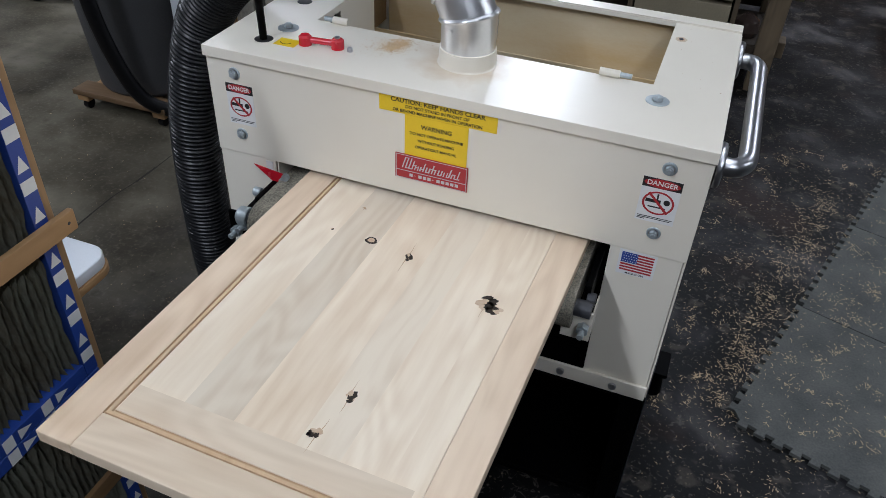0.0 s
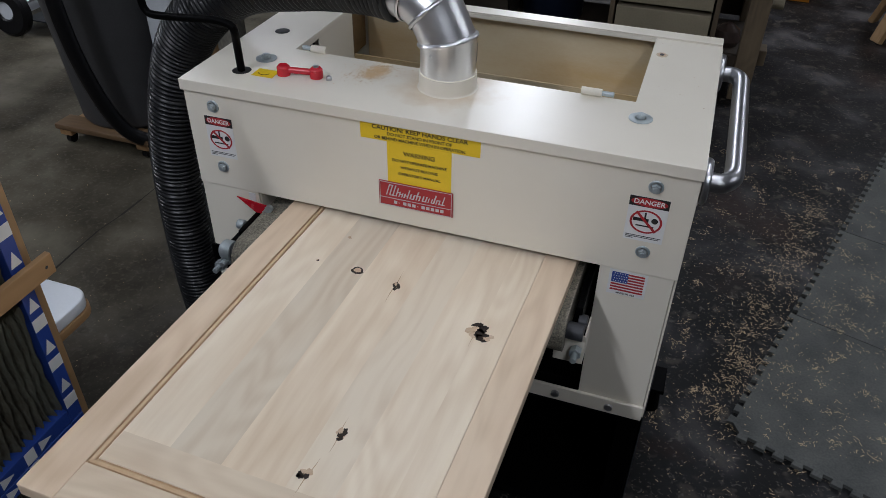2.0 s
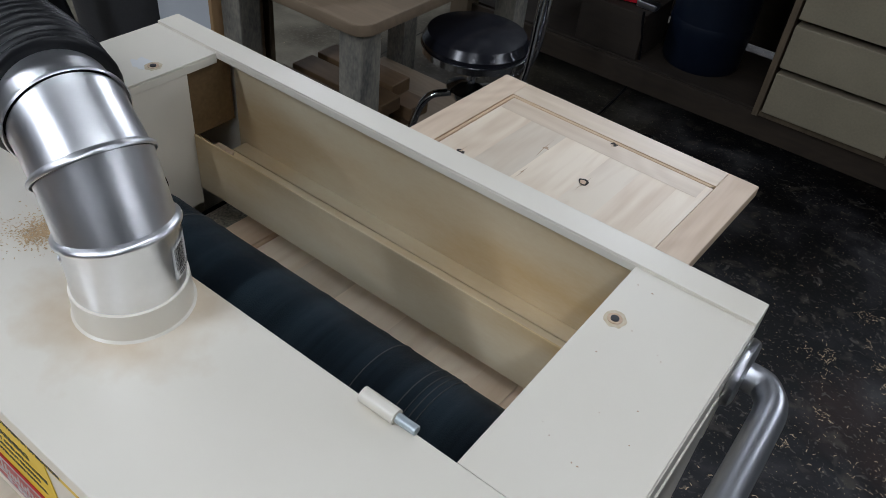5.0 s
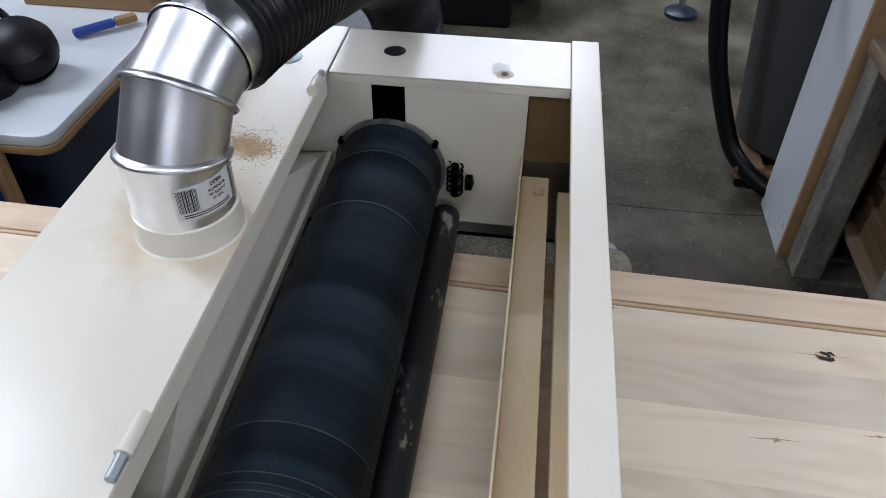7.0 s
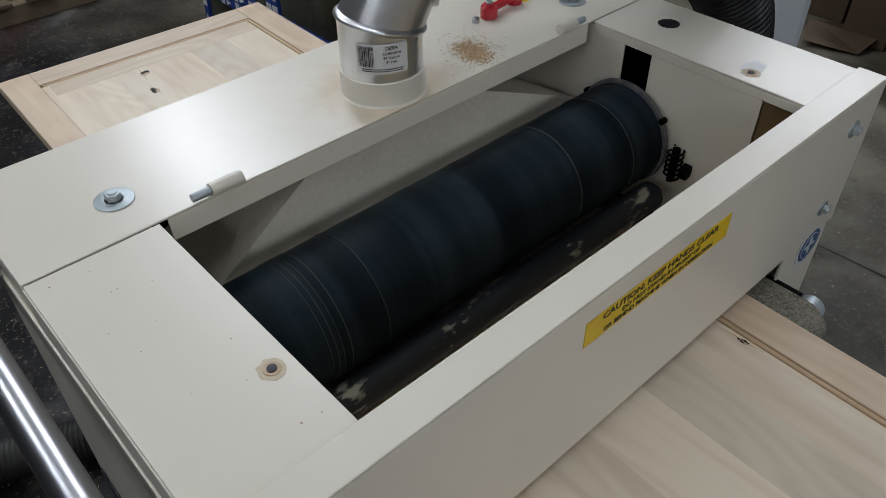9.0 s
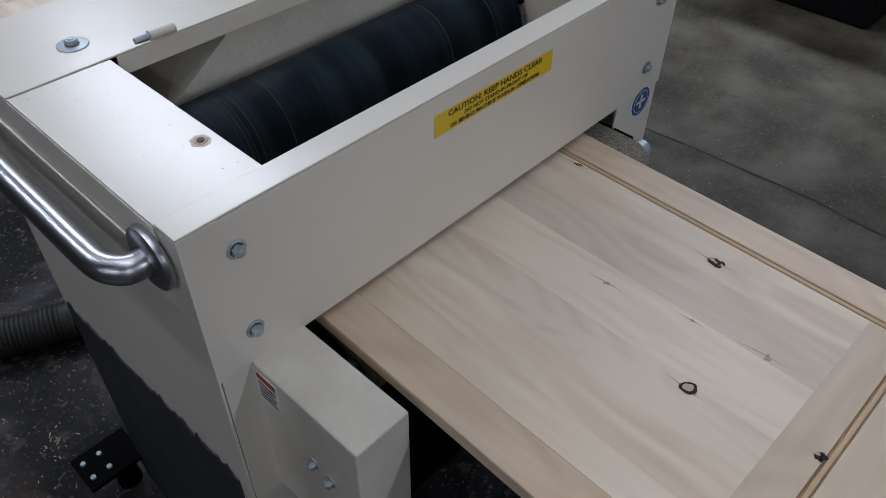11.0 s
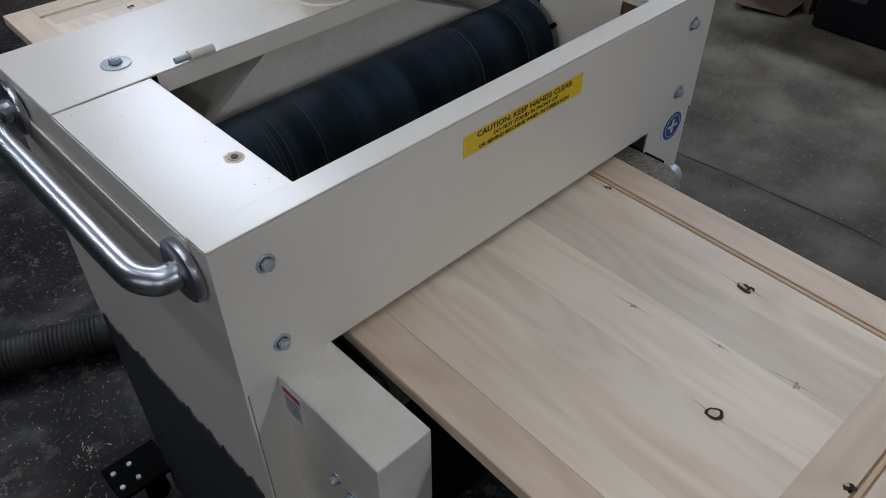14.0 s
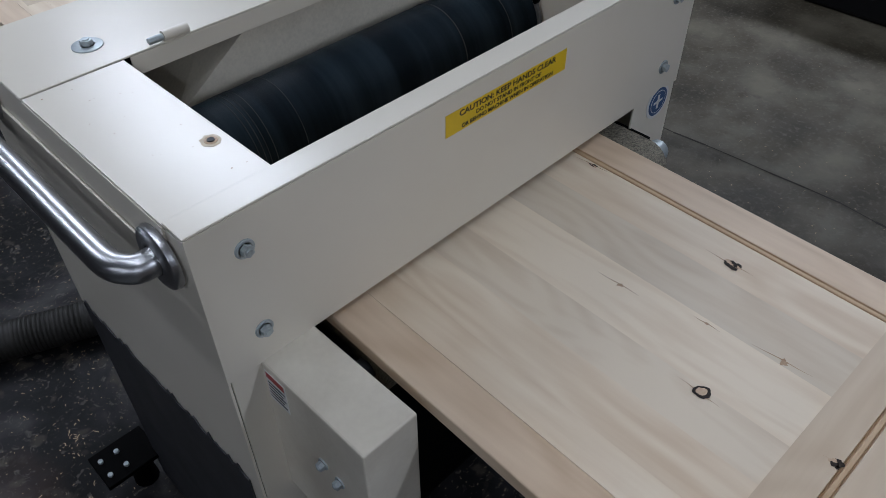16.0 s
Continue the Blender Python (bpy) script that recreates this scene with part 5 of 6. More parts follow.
def air_filter(y0, y1, z0, z1):
    """A pleated furnace filter in a printed card frame."""
    bm = bmesh.new()
    n = int((y1 - y0 - 0.05) / 0.0125)
    rnd = random.Random(int(100 * (y0 + z0) + 900))
    cols = []
    ph = [rnd.uniform(0, 6.28) for _ in range(2 * n + 1)]
    for i in range(2 * n + 1):
        y = y0 + 0.025 + (y1 - y0 - 0.05) * i / (2 * n)
        x = FX - 0.010 if i % 2 else FX - 0.034
        cols.append([bm.verts.new((x + 0.002 * math.sin(k * 0.9 + ph[i]), y + 0.0025 * math.sin(k * 0.55 + ph[i]) + 0.0015 * math.sin(k * 1.7 + ph[i]), z0 + 0.02 + (z1 - z0 - 0.04) * k / 40)) for k in range(41)])
    for p, q in zip(cols, cols[1:]):
        for k in range(40):
            bm.faces.new((p[k], p[k + 1], q[k + 1], q[k]))
    f = part("filter", bm, PLEAT, fp, "grey-green pleated filter medium", 80)
    b = 0.027
    for nm, (a0, a1, c0, c1) in (("left", (y0, y0 + b, z0, z1)), ("right", (y1 - b, y1, z0, z1)), ("low", (y0 + b, y1 - b, z0, z0 + b)), ("high", (y0 + b, y1 - b, z1 - b, z1))):
        fr = part("card_border", box(FX - 0.040, FX - 0.002, a0 + 0.0005, a1 - 0.0005, c0, c1, 0.001), BLUE, f, "blue and white printed card", None)
    # white printed blocks and arrows on the borders
    def ink(a0, a1, c0, c1, tip):
        bm = box(FX - 0.0019, FX - 0.0012, a0, a1, c0, c1, 0)
        bm.faces.new([bm.verts.new((FX - 0.0014, yy, zz)) for yy, zz in tip])
        part("printed_arrow", bm, WHITE, f, "", None)

    for (a0, a1, c0, c1) in ((y0, y0 + b, z0, z1), (y1 - b, y1, z0, z1)):
        z = c0 + 0.03
        while z < c1 - 0.06:
            ink(a0 + 0.001, a1 - 0.001, z, z + 0.022, ((a0 + 0.003, z + 0.036), (a1 - 0.003, z + 0.036), ((a0 + a1) / 2, z + 0.062)))
            z += 0.085
    for (a0, a1, c0, c1) in ((y0 + b, y1 - b, z0, z0 + b), (y0 + b, y1 - b, z1 - b, z1)):
        y = a0 + 0.02
        while y < a1 - 0.05:
            ink(y, y + 0.02, c0 + 0.001, c1 - 0.001, ((y + 0.03, c0 + 0.003), (y + 0.03, c1 - 0.003), (y + 0.056, (c0 + c1) / 2)))
            y += 0.08


for y0, y1 in ((-1.308, -0.898), (-0.895, -0.483)):
    for z0, z1 in ((0.08, 0.690), (0.693, 1.303)):
        air_filter(y0, y1, z0, z1)

# ---- far side of the machine ----
solo("white_board", box(-1.47, -1.44, -0.12, 0.06, 0, 1.35, 0.002), MELAMINE, (-1.455, -0.03, 0), "white board standing on end", "board")

drum_ = thing("trash_barrel", (-1.93, 1.47, 0), "dark grey plastic dust barrel on a wooden dolly", "barrel")
part("tub", lathe([(0.0, 0.10), (0.225, 0.10), (0.235, 0.115), (0.295, 0.80), (0.305, 0.81), (0.305, 0.84), (0.29, 0.845), (0.285, 0.82), (0.0, 0.80)], (-1.93, 1.47, 0), (0, 0, 1), 48), PLASTIC_GREY, drum_)
part("lid", lathe([(0.0, 0.93), (0.20, 0.925), (0.298, 0.875), (0.308, 0.85), (0.308, 0.845), (0.0, 0.845)], (-1.93, 1.47, 0), (0, 0, 1), 48), RUBBER, drum_, "black lid")
for k, y in enumerate((1.25, 1.47, 1.69)):
    part("dolly_board", box(-2.17, -1.69, y - 0.05, y + 0.05, 0.075, 0.0995, 0.003), PINE_X, drum_)
for x in (-2.13, -1.73):
    part("dolly_runner", box(x - 0.03, x + 0.03, 1.21, 1.73, 0.045, 0.0745, 0.003), PINE_Y, drum_)
    for y in (1.24, 1.70):
        part("caster", rod((x - 0.012, y, 0.0225), (x + 0.012, y, 0.0225), 0.0225, seg=16), RUBBER, drum_)
solo("vacuum_hose", tube([(-1.95, 1.44, 0.94), (-1.85, 1.10, 1.02), (-1.80, 1.03, 0.80), (-1.79, 1.06, 0.50), (-1.78, 1.15, 0.22), (-1.72, 1.22, 0.10), (-1.62, 1.36, 0.036), (-1.56, 1.6, 0.032), (-1.6, 1.9, 0.032)], 0.03, 14, 0.02), RUBBER, (-1.79, 1.06, 0.03), "black vacuum hose looping down from the barrel", "hose")

wb = thing("sheet_rack", (-1.53, 1.45, 0), "white panel and offcut sheets standing on edge", "sheet stack")
part("white_panel", box(-1.63, -1.365, 1.300, 1.318, 0, 1.22, 0.002), MELAMINE, wb)
part("ply_edge", box(-1.3645, -1.35, 1.298, 1.355, 0, 1.225, 0.002), PINE, wb, "wooden edge strip")
for k in range(5):
    y = 1.365 + k * 0.045
    part("sheet", box(-1.63, -1.37, y, y + 0.02, 0, 1.15 - 0.09 * (k % 3), 0.002), (PLY, OLDWOOD, CABWOOD, PLY, OLDWOOD)[k], wb)

pt = thing("plywood_table", (-1.05, 1.72, 0), "dusty plywood table with a rounded corner", "table")
part("tabletop", prism(rounded(-1.36, -0.745, 1.31, 2.25, 0.05), 0.715, 0.75, 0.004), PLY, pt, "thick plywood top")
for x, y in ((-1.30, 1.37), (-0.815, 1.38), (-1.30, 2.18), (-0.815, 2.18)):
    part("leg", box(x - 0.042, x + 0.042, y - 0.042, y + 0.042, 0, 0.7145, 0.004), SMEARED, pt, "paint-smeared wooden leg")
part("low_shelf", box(-1.34, -0.87, 1.43, 2.12, 0.16, 0.18, 0.003), PLY, pt)
rnd = random.Random(21)
for k in range(9):
    lay, col = divmod(k, 3)
    y = 1.47 + col * 0.13 + rnd.uniform(-0.01, 0.01)
    x0 = -1.33 - rnd.uniform(0, 0.02)
    solo("timber", box(x0, -0.88 - rnd.uniform(0, 0.1), y, y + 0.10, 0.1805 + lay * 0.0505, 0.2305 + lay * 0.0505, 0.004), PINE_X, (-1.1, y + 0.05, 0.18 + lay * 0.0505), "rough-sawn timber offcut under the table", "timber", "timber under the table")

pl = thing("thickness_planer", (-1.07, 1.62, 0.75), "dusty dark grey benchtop planer on the plywood table", "planer")
part("body", box(-1.30, -0.93, 1.40, 1.86, 0.76, 1.16, 0.02), DARKGREY, pl)
for x in (-1.27, -0.96):
    for y in (1.43, 1.83):
        part("foot", lathe([(0.0, 0.0), (0.02, 0.0), (0.018, 0.012), (0.0, 0.012)], (x, y, 0.7502), (0, 0, 1), 14), RUBBER, pl)
for k in range(5):
    part("vent_slat", box(-1.22, -1.05, 1.391, 1.3995, 0.82 + k * 0.035, 0.838 + k * 0.035, 0.002), OLDWOOD_X, pl, "dusty vent louvre")
part("side_plate", box(-0.9295, -0.905, 1.42, 1.84, 0.765, 1.13, 0.01), PLASTIC_GREY, pl)
part("knob", lathe([(0.0, 0.0), (0.02, 0.0), (0.024, 0.012), (0.018, 0.03), (0.0, 0.032)], (-0.905, 1.50, 0.80), (1, 0, 0), 16), PLASTIC_GREY, pl)
part("knob", lathe([(0.0, 0.0), (0.02, 0.0), (0.024, 0.012), (0.018, 0.03), (0.0, 0.032)], (-0.905, 1.62, 0.84), (1, 0, 0), 16), PLASTIC_GREY, pl)
part("roller", rod((-0.90, 1.70, 0.83), (-0.72, 1.95, 0.83), 0.03, seg=20), STEEL, pl)
part("roller_stand", box(-0.83, -0.80, 1.80, 1.84, 0.751, 0.81, 0.002), DARKGREY, pl)

# ---- stool ----
SX, SY = -0.685, 1.775
st = thing("stool", (SX, SY, 0), "chrome shop stool with a round black padded seat", "stool")
part("seat", lathe([(0.0, 0.56), (0.15, 0.56), (0.168, 0.575), (0.17, 0.595), (0.155, 0.62), (0.09, 0.632), (0.0, 0.635)], (SX, SY, 0), (0, 0, 1), 40), material("black_vinyl", (0.012, 0.013, 0.018), 0.22, scale=10, fine=200, bump=0.05), st, "glossy black vinyl seat")
CHROME = material("chrome", (0.75, 0.76, 0.78), 0.09, 1.0, scale=20, fine=300, bump=0.01, amount=0.15)
part("seat_ring", lathe([(0.165, 0.555), (0.172, 0.556), (0.173, 0.578), (0.166, 0.58)], (SX, SY, 0), (0, 0, 1), 40), CHROME, st)
part("spindle", rod((SX, SY, 0.40), (SX, SY, 0.56), 0.016, seg=16), CHROME, st)
part("hub", lathe([(0.0, 0.36), (0.03, 0.36), (0.07, 0.41), (0.08, 0.43), (0.03, 0.45), (0.0, 0.45)], (SX, SY, 0), (0, 0, 1), 24), CHROME, st)
feet = [(SX - 0.16, SY - 0.19), (SX + 0.19, SY - 0.19), (SX + 0.20, SY + 0.17), (SX - 0.16, SY + 0.19)]
for x, y in feet:
    dx, dy = x - SX, y - SY
    part("leg", tube([(SX + dx * 0.25, SY + dy * 0.25, 0.415), (SX + dx * 0.55, SY + dy * 0.55, 0.40), (SX + dx * 0.72, SY + dy * 0.72, 0.32), (SX + dx * 0.9, SY + dy * 0.9, 0.12), (x, y, 0.015)], 0.0125, 12, 0.015), CHROME, st)
    part("foot", lathe([(0.0, 0.0), (0.019, 0.0), (0.016, 0.025), (0.0, 0.026)], (x, y, 0.0), (0, 0, 1), 14), RUBBER, st, "black rubber foot")
ring = [(SX + (x - SX) * 0.93, SY + (y - SY) * 0.93, 0.19) for x, y in feet]
for a, b in zip(ring, ring[1:] + ring[:1]):
    part("foot_rail", rod(a, b, 0.010, seg=12), CHROME, st)
part("back_post", tube([(SX + 0.12, SY - 0.05, 0.43), (SX + 0.19, SY - 0.02, 0.52), (SX + 0.20, SY, 0.72), (SX + 0.19, SY + 0.03, 0.95)], 0.011, 12, 0.02), CHROME, st)
part("back_post", tube([(SX + 0.05, SY + 0.13, 0.43), (SX + 0.13, SY + 0.16, 0.55), (SX + 0.14, SY + 0.17, 0.95)], 0.011, 12, 0.02), CHROME, st)

# ---- old bench with drawers ----
wk = thing("workbench", (-0.25, 3.13, 0), "old wooden workbench with a bottom shelf", "workbench")
part("benchtop", box(-1.5, 0.80, 2.73, 3.48, 0.80, 0.86, 0.006), OLDWOOD_X, wk)
for x, y in ((0.685, 2.79), (0.685, 3.41), (-1.42, 2.79), (-1.42, 3.41)):
    part("leg", box(x - 0.048, x + 0.048, y - 0.048, y + 0.048, 0, 0.7995, 0.005), OLDWOOD, wk)
# shelf, edge and back board carry the under-bench shade as dark colour
part("shelf", box(-1.46, 0.735, 2.845, 3.35, 0.17, 0.20, 0.003), SHADED_WOOD, wk)
part("shelf_edge", box(-1.37, 0.636, 2.775, 2.795, 0.115, 0.215, 0.003), SHADED_WOOD, wk)
part("back_board", box(-1.37, 0.636, 3.43, 3.45, 0.2, 0.799, 0.002), SHADED_WOOD, wk, "grimy dark back board")
part("vise_jaw", box(0.80, 0.835, 2.85, 3.13, 0.62, 0.86, 0.005), OLDWOOD, wk)
part("vise_screw", rod((0.735, 2.93, 0.45), (0.80, 2.93, 0.45), 0.03, seg=16), DRAWER, wk)
part("vise_block", box(0.734, 0.775, 2.83, 2.93, 0.16, 0.24, 0.004), OLDWOOD, wk)
dw = thing("drawer_unit", (0.25, 2.95, 0.2), "cream-fronted drawer cabinet in an old wooden case", "drawer cabinet")
bm = box(-0.012, 0.012, 2.75, 3.23, 0.2155, 0.795, 0.002)
box(0.488, 0.512, 2.75, 3.23, 0.2155, 0.795, 0.002, bm)
box(0.0125, 0.4875, 2.76, 3.23, 0.2155, 0.236, 0.002, bm)
box(0.0125, 0.4875, 3.21, 3.23, 0.237, 0.795, 0.002, bm)
part("case", bm, OLDWOOD, dw)
for k in range(3):
    z = 0.243 + k * 0.186
    part("drawer", box(0.022, 0.478, 2.742, 3.18, z, z + 0.162, 0.003), DRAWER, dw, "plain cream drawer front")
part("case_inside", box(0.0125, 0.4875, 3.185, 3.205, 0.237, 0.79, 0.001), BLACK, dw)
bb = thing("blue_barrel", (-0.36, 3.08, 0.2), "dark blue plastic barrel on the bench shelf", "barrel")
# barrel blue and crate brown are darkened to stand for under-bench shade
part("shell", lathe([(0.0, 0.0), (0.155, 0.0), (0.165, 0.02), (0.168, 0.16), (0.172, 0.18), (0.168, 0.20), (0.168, 0.50), (0.15, 0.53), (0.0, 0.53)], (-0.36, 3.08, 0.2002), (0, 0, 1), 36), material("blue_plastic", (0.004, 0.009, 0.022), 0.4, scale=6, fine=120, bump=0.05), bb)
solo("wooden_crate", box(-0.86, -0.56, 2.85, 3.13, 0.2005, 0.40, 0.004), SHADED_WOOD, (-0.71, 2.99, 0.2), "grimy brown wooden crate on the bench shelf", "crate")
rt = thing("red_clamp_tool", (-0.66, 2.91, 0.4), "red-handled hand tool lying on the crate", "hand tool")
part("handle", bar((-0.78, 2.91, 0.415), (-0.64, 2.93, 0.42), 0.03, 0.025, 0.008), REDPLASTIC, rt)
part("jaw", bar((-0.64, 2.93, 0.418), (-0.55, 2.93, 0.415), 0.05, 0.03, 0.006), STEEL, rt)
solo("plastic_bag", lathe([(0.0, 0.0), (0.06, 0.0), (0.075, 0.03), (0.06, 0.08), (0.02, 0.11), (0.0, 0.115)], (0.575, 2.97, 0.2005), (0, 0, 1), 18), material("dark_bag", (0.05, 0.035, 0.03), 0.12, scale=30, fine=80, bump=0.8), (0.575, 2.97, 0.2), "dark crumpled plastic bag beside the drawers", "bag")
for s, zz in ((0, 0.012), (1, 0.012)):
    pts = [(-0.45 + 0.16 * math.cos(a * 0.7 + s) * (1 - 0.1 * s), 2.48 + 0.12 * math.sin(a * 0.7 + s * 2) + 0.02 * s, 0.009 + 0.004 * (a % 3) + 0.016 * s) for a in range(14)]
    solo("power_cord", tube(pts + ([(-0.55, 2.85, 0.12), (-0.57, 2.835, 0.42)] if s else []), 0.006, 8, 0.02), RUBBER, (-0.45, 2.48, 0), "coiled black power cord on the floor", "cord")
bx = thing("soap_box", (1.01, 4.52, 0), "red, white and orange printed carton on the floor", "carton")
part("carton", box(0.93, 1.09, 4.46, 4.56, 0, 0.33, 0.003), material("orange_card", (0.75, 0.30, 0.03), 0.5, scale=12, fine=100), bx)
part("red_print", box(0.932, 1.088, 4.4575, 4.4595, 0.17, 0.325, 0), RED, bx)
part("white_print", box(0.96, 1.05, 4.4555, 4.457, 0.12, 0.21, 0), WHITE, bx)
part("white_print", box(0.98, 1.06, 4.4555, 4.457, 0.25, 0.29, 0), WHITE, bx)
cb = thing("wooden_cabinet", (2.0, 5.2, 0), "varnished brown wooden floor cabinet", "cabinet")
part("body", box(1.02, 3.0, 4.92, 5.5, 0.09, 0.95, 0.004), CABWOOD, cb)
part("plinth", box(1.06, 2.96, 4.98, 5.5, 0, 0.0895, 0.002), BLACK, cb)
for k in range(3):
    d = part("door", box(1.05 + k * 0.65, 1.67 + k * 0.65, 4.90, 4.9195, 0.13, 0.90, 0.004), CABWOOD, cb)
    part("pull", bar((1.30 + k * 0.65, 4.892, 0.62), (1.42 + k * 0.65, 4.892, 0.62), 0.015, 0.016, 0.004), OLDWOOD_X, d)
sh = thing("sawhorse", (1.69, 4.05, 0), "wooden sawhorse with splayed legs", "sawhorse")
for x0, y0, x1, y1 in ((1.44, 3.86, 1.63, 3.98), (1.46, 4.24, 1.635, 4.12), (1.95, 3.86, 1.75, 3.98), (1.95, 4.24, 1.75, 4.12)):
    part("leg", bar((x0, y0, 0.0), (x1, y1, 0.70), 0.075, 0.035, 0.003), PINE, sh)
part("beam", box(1.61, 1.77, 3.81, 4.31, 0.69, 0.73, 0.004), PINE_Y, sh)

# ---- far left: cart wheels, machine feet, cartons ----
ht = thing("hand_truck", (-3.3, 2.35, 0), "hand truck with black rubber tyres", "hand truck")
for y in (2.15, 2.62):
    w = part("wheel", lathe([(0.05, -0.02), (0.06, -0.028), (0.13, -0.034), (0.148, -0.02), (0.15, 0.0), (0.148, 0.02), (0.13, 0.034), (0.06, 0.028), (0.05, 0.02)], (-3.3, y, 0.15), (0, 1, 0), 36), RUBBER, ht, "black rubber tyre")
    part("rim", lathe([(0.0, -0.015), (0.055, -0.015), (0.055, 0.015), (0.0, 0.015)], (-3.3, y, 0.15), (0, 1, 0), 24), MELAMINE, w)
part("axle", rod((-3.3, 2.17, 0.15), (-3.3, 2.60, 0.15), 0.01, seg=10), STEEL, ht)
for y in (2.25, 2.52):
    part("rail", rod((-3.3, y, 0.10), (-3.45, y, 1.2), 0.014, seg=12), DARKGREY, ht)
part("toe_plate", box(-3.30, -3.02, 2.24, 2.53, 0.06, 0.068, 0.002), DARKGREY, ht)
part("back_plate", box(-3.36, -3.345, 2.26, 2.51, 0.07, 0.5, 0.002), MELAMINE, ht)

solo("sheet_board", box(-3.80, -3.77, 1.85, 3.1, 0, 1.25, 0.003), MELAMINE, (-3.785, 2.5, 0), "white sheet board standing against the far wall", "board")
mt = thing("machine_stand", (-3.35, 0.05, 0), "dark machine cabinet on blue levelling feet", "machine")
part("cabinet", box(-3.95, -3.14, -0.35, 0.50, 0.05, 0.95, 0.01), BLACK, mt)
for x in (-3.88, -3.2):
    for y in (-0.06, 0.29):
        part("foot", lathe([(0.0, 0.0), (0.035, 0.0), (0.03, 0.015), (0.012, 0.02), (0.012, 0.0495), (0.0, 0.0495)], (x, y, 0), (0, 0, 1), 16), BLUE, mt, "blue levelling foot")
ws = thing("roller_stand", (-3.15, 1.18, 0), "stand with a heavy round blue-grey base", "stand")
part("base", lathe([(0.0, 0.0), (0.075, 0.0), (0.08, 0.02), (0.06, 0.03), (0.02, 0.035), (0.0, 0.035)], (-3.15, 1.18, 0), (0, 0, 1), 28), NAVY, ws)
part("pole", rod((-3.15, 1.18, 0.03), (-3.15, 1.18, 0.8), 0.016, seg=12), STEEL, ws)
part("top", box(-3.3, -3.0, 1.03, 1.33, 0.8, 0.83, 0.004), PLY, ws)
for k, (x0, x1, y0, y1, h) in enumerate(((-3.45, -3.12, -0.75, -0.42, 0.34), (-3.20, -2.98, -0.36, -0.16, 0.26), (-3.72, -3.48, -0.62, -0.30, 0.42))):
    c_ = thing("cardboard_box", ((x0 + x1) / 2, (y0 + y1) / 2, 0), "worn brown cardboard carton on the floor", "carton", "cartons by the wall")
    part("carton", box(x0, x1, y0, y1, 0, h, 0.004), CARD, c_)
    for s in (0, 1):
        part("flap", sheet([Vector((x0, y0 if not s else y1, h + 0.001)), Vector((x1, y0 if not s else y1, h + 0.001)), Vector((x1 - 0.02, (y0 - 0.10) if not s else (y1 + 0.09), h + 0.05 - 0.09 * s)), Vector((x0 + 0.015, (y0 - 0.09) if not s else (y1 + 0.10), h + 0.045 - 0.09 * s))], 0.003), CARD, c_, "torn flap", None)
solo("torn_cardboard", sheet([Vector(p) for p in ((-2.78, -0.44, 0.03), (-2.86, -0.22, 0.012), (-2.98, -0.20, 0.05), (-3.06, -0.40, 0.03), (-2.94, -0.50, 0.06))], 0.004), CARD, (-2.9, -0.35, 0.012), "torn piece of cardboard on the floor", "cardboard", smooth=None)
tc_ = thing("tool_case", (-3.0, 0.02, 0), "black plastic tool case with a grey label", "tool case")
part("case", box(-3.12, -2.86, -0.10, 0.36, 0.0, 0.30, 0.02), RUBBER, tc_)
part("case_label", box(-2.8595, -2.858, 0.0, 0.11, 0.17, 0.25, 0), PLASTIC_GREY, tc_, "grey printed label", None)
part("latch", box(-2.86, -2.845, 0.20, 0.25, 0.20, 0.26, 0.004), DARKGREY, tc_)

# ---- out in front: timber stack ----
pal = thing("pallet", (-0.6, -3.6, 0), "low wooden pallet with timber on it", "pallet")
for y in (-3.15, -3.55, -3.95):
    part("runner", box(-1.35, 0.45, y - 0.045, y + 0.045, 0.0, 0.09, 0.004), OLDWOOD_X, pal)
for k in range(9):
    x = -1.28 + k * 0.21
    part("board", box(x - 0.07, x + 0.07, -4.05, -3.08, 0.0905, 0.112, 0.003), OLDWOOD, pal)
for k in range(6):
    solo("timber", box(-1.3 + 0.05 * (k % 3), 0.35 + 0.06 * (k % 2), -3.95 + (k % 3) * 0.29, -3.74 + (k % 3) * 0.29, 0.1125 + (k // 3) * 0.051, 0.1625 + (k // 3) * 0.051, 0.004), PINE_X, (-0.5, -3.8 + (k % 3) * 0.29, 0.1125 + (k // 3) * 0.051), "long pine board stacked on the pallet", "timber", "pallet timber")

# ---- second hose and floor mat ----
solo("suction_hose", tube([(-0.25, -0.30, 0.055), (0.05, -0.38, 0.055), (0.37, -0.50, 0.055), (0.64, -0.61, 0.055), (0.95, -0.70, 0.055), (1.35, -0.74, 0.055), (1.9, -0.5, 0.055)], 0.050, 22, 0.0028, (0.0115, 0.0045)), HOSE_GREY, (0.5, -0.45, 0), "grey-brown ribbed suction hose lying on the floor", "hose", smooth=60)


def puzzle_edge(p, q, n, size, first):
    """Points from p to q with dovetail tabs, tabs going to the right of the way."""
    p, q = Vector((*p, 0)), Vector((*q, 0))
    d = (q - p) / n
    nrm = Vector((d.y, -d.x, 0)).normalized() * size
    out = []
    for k in range(n):
        a = p + d * k
        s = 1 if (k + first) % 2 else -0.0
        for u, h in ((0.02, 0), (-0.10, 1), (1.10, 1), (0.98, 0)):
            w = a + d * u + nrm * h * s
            if s:
                out.append((w.x, w.y))
    return out


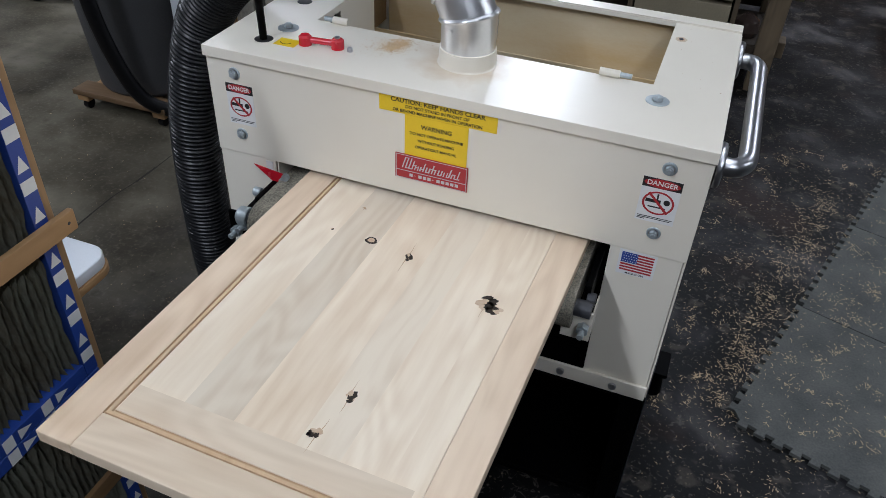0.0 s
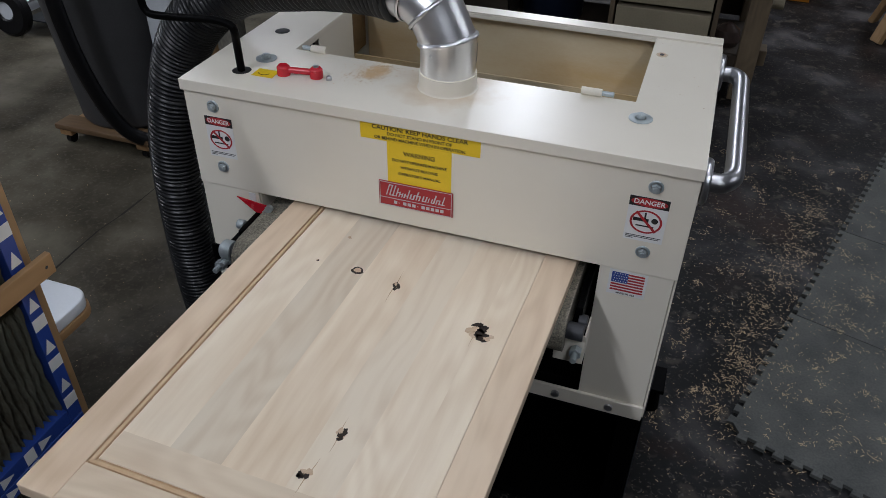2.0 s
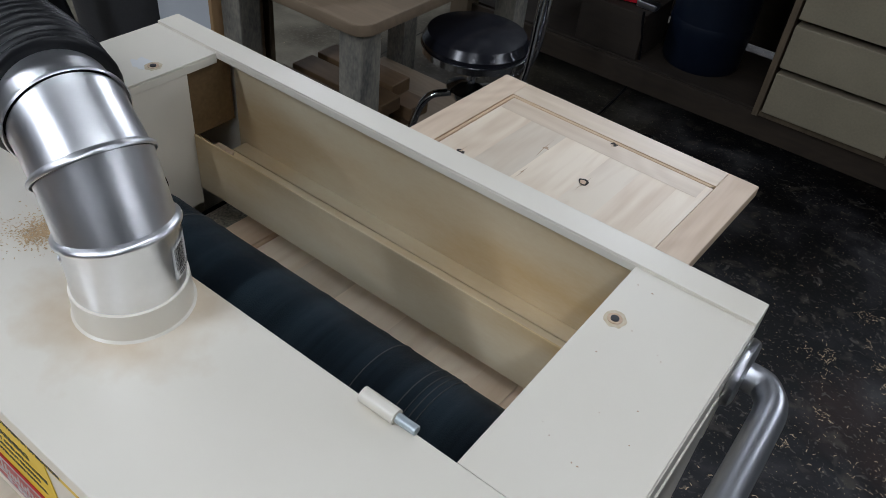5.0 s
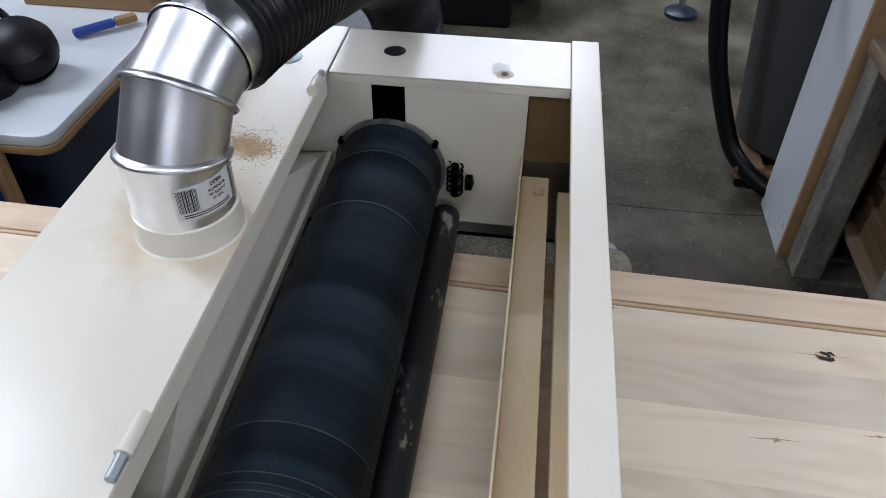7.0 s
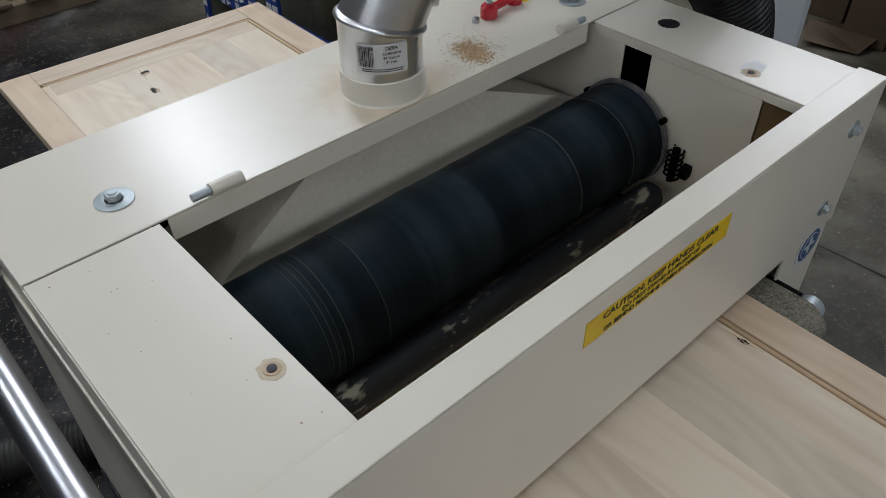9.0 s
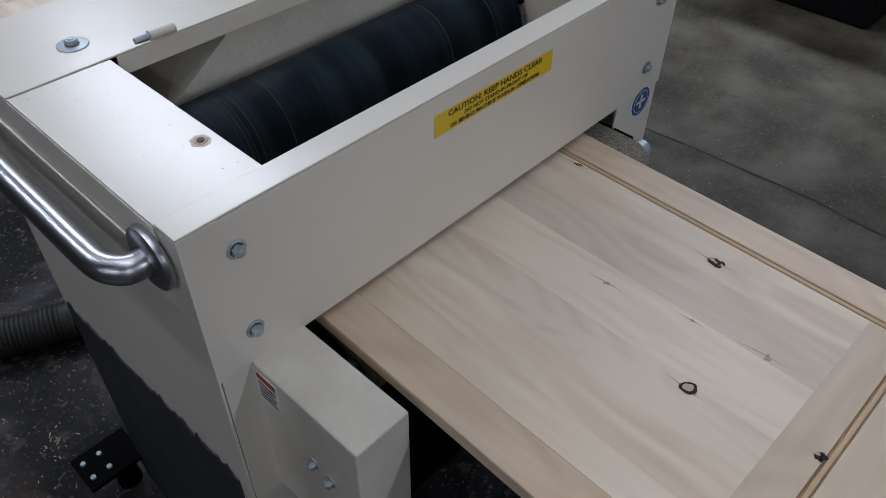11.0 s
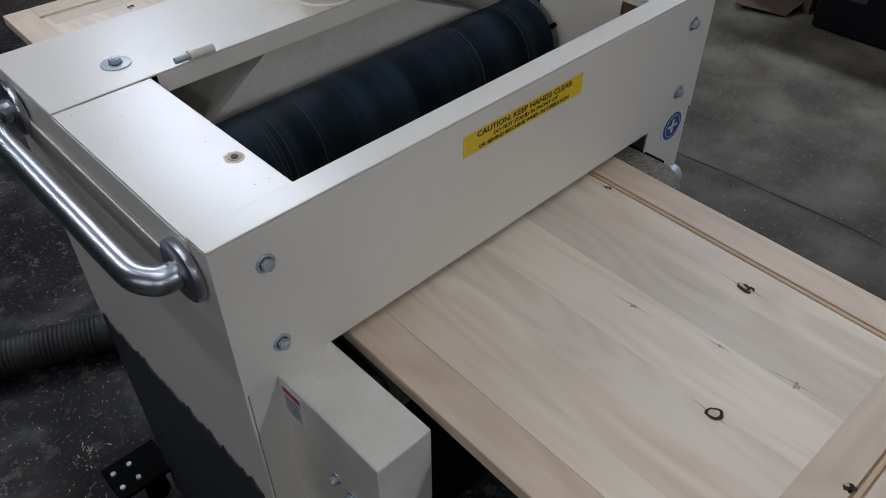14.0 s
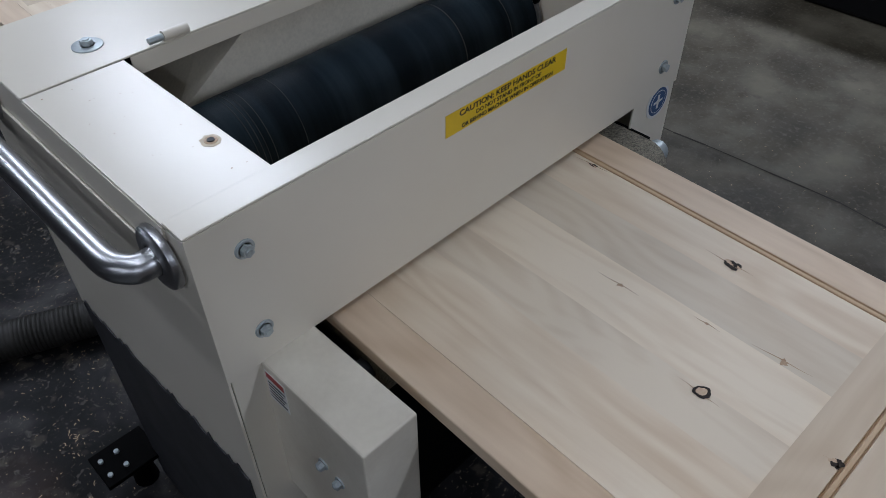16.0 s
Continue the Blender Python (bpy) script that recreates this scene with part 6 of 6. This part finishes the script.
mx0, my0, ms, ang = MAT_ORIGIN[0], MAT_ORIGIN[1], 0.61, MAT_TURN
for i in range(3):
    for j in range(6):
        def P(u, v):
            a = radians(ang)
            return (mx0 + u * math.cos(a) - v * math.sin(a), my0 + u * math.sin(a) + v * math.cos(a))
        u0, v0 = i * ms, j * ms
        g = 0.002
        ol = []
        ol += puzzle_edge(P(u0, v0), P(u0 + ms, v0), 24, 0.018, 0) if j == 0 else [P(u0, v0 + g), P(u0 + ms - g, v0 + g)]
        ol += [P(u0 + ms - g, v0 + g), P(u0 + ms - g, v0 + ms - g)]
        ol += [P(u0, v0 + ms - g)]
        if i == 0:
            ol += puzzle_edge(P(u0, v0 + ms), P(u0, v0), 24, 0.018, 1)
        seen_ = []
        for q_ in ol:
            if not seen_ or (abs(q_[0] - seen_[-1][0]) + abs(q_[1] - seen_[-1][1])) > 1e-5:
                seen_.append(q_)
        c0 = P(u0 + ms / 2, v0 + ms / 2)
        solo("foam_mat_tile", prism(seen_, 0.0005, 0.012), MAT_FOAM, (*c0, 0), "grey interlocking foam floor mat tile with jigsaw edge", "floor mat", "floor mat tiles", smooth=None)

# crack and saw joint in the slab
bm = bmesh.new()
rnd = random.Random(2)
pts = [(-1.53 + 0.012 * math.sin(k * 0.7) + rnd.uniform(-0.006, 0.006) - 0.08 * max(0, (k - 26) / 30), -3.5 + k * 0.12) for k in range(80)]
for a, b in zip(pts, pts[1:]):
    w = rnd.uniform(0.002, 0.005)
    bm.faces.new([bm.verts.new((x, y, 0.0012)) for x, y in ((a[0] - w, a[1]), (a[0] + w, a[1]), (b[0] + w, b[1]), (b[0] - w, b[1]))])
solo("floor_joint", bm, plain("crack_dirt", (0.03, 0.025, 0.02), 0.9), (-1.53, 0, 0), "dirt-filled joint in the concrete slab", "floor joint", kind="structure", smooth=None)

# shavings strewn over the floor
def shavings(n, spots, seed, size):
    q = random.Random(seed)
    bm = bmesh.new()
    for _ in range(n):
        cx, cy, sx, sy = q.choice(spots)
        x, y = q.gauss(cx, sx), q.gauss(cy, sy)
        if -0.5 < x < 0.5 and -0.02 < y < 0.58:
            continue
        z = 0.0135 if (x > mx0 + 0.03 + (y - my0) * -math.tan(radians(ang)) * -1 and y > my0) else 0.0012
        a = q.uniform(0, 6.28)
        ln, wd, cu = q.uniform(0.25, 1.7) * size, q.uniform(0.15, 0.3) * size, q.uniform(0.1, 0.5) * size
        dx, dy = math.cos(a), math.sin(a)
        bend = q.uniform(-0.6, 0.6)
        prev = None
        for k in range(4):
            t = k / 3 - 0.5
            px = x + dx * t * ln - dy * bend * t * t * ln
            py = y + dy * t * ln + dx * bend * t * t * ln
            h = z + cu * (0.25 - t * t) * 1.2
            pair = (bm.verts.new((px - dy * wd / 2, py + dx * wd / 2, h)), bm.verts.new((px + dy * wd / 2, py - dx * wd / 2, h + 0.2 * wd)))
            if prev:
                bm.faces.new((prev[0], prev[1], pair[1], pair[0]))
            prev = pair
    return bm


rnd = random.Random(31)
clumps = [(0.70 + 0.33 * t + rnd.gauss(0, 0.028), 0.55 + 1.25 * t, rnd.uniform(0.010, 0.028), rnd.uniform(0.015, 0.05)) for t in [rnd.random() for _ in range(70)]]
clumps += [(rnd.uniform(0.55, 1.35), rnd.uniform(0.4, 2.2), rnd.uniform(0.006, 0.02), rnd.uniform(0.006, 0.02)) for _ in range(110)]
clumps += [(rnd.uniform(0.53, 1.15), rnd.uniform(-0.25, 1.3), rnd.uniform(0.008, 0.03), rnd.uniform(0.008, 0.03)) for _ in range(60)]
clumps += [(0.9, 1.2, 0.28, 0.55)] * 60
solo("wood_shavings", shavings(3900, clumps, 5, 0.0080), SHAVING, (0.8, 1.0, 0), "curled wood shavings strewn on the floor", "shavings", kind="stuff", smooth=None)
solo("wood_crumbs", shavings(3000, CRUMB_SPOTS, 6, 0.0048), DUST, (0, 0, 0), "crumbs of sawdust strewn on the floor", "sawdust", kind="stuff", smooth=None)
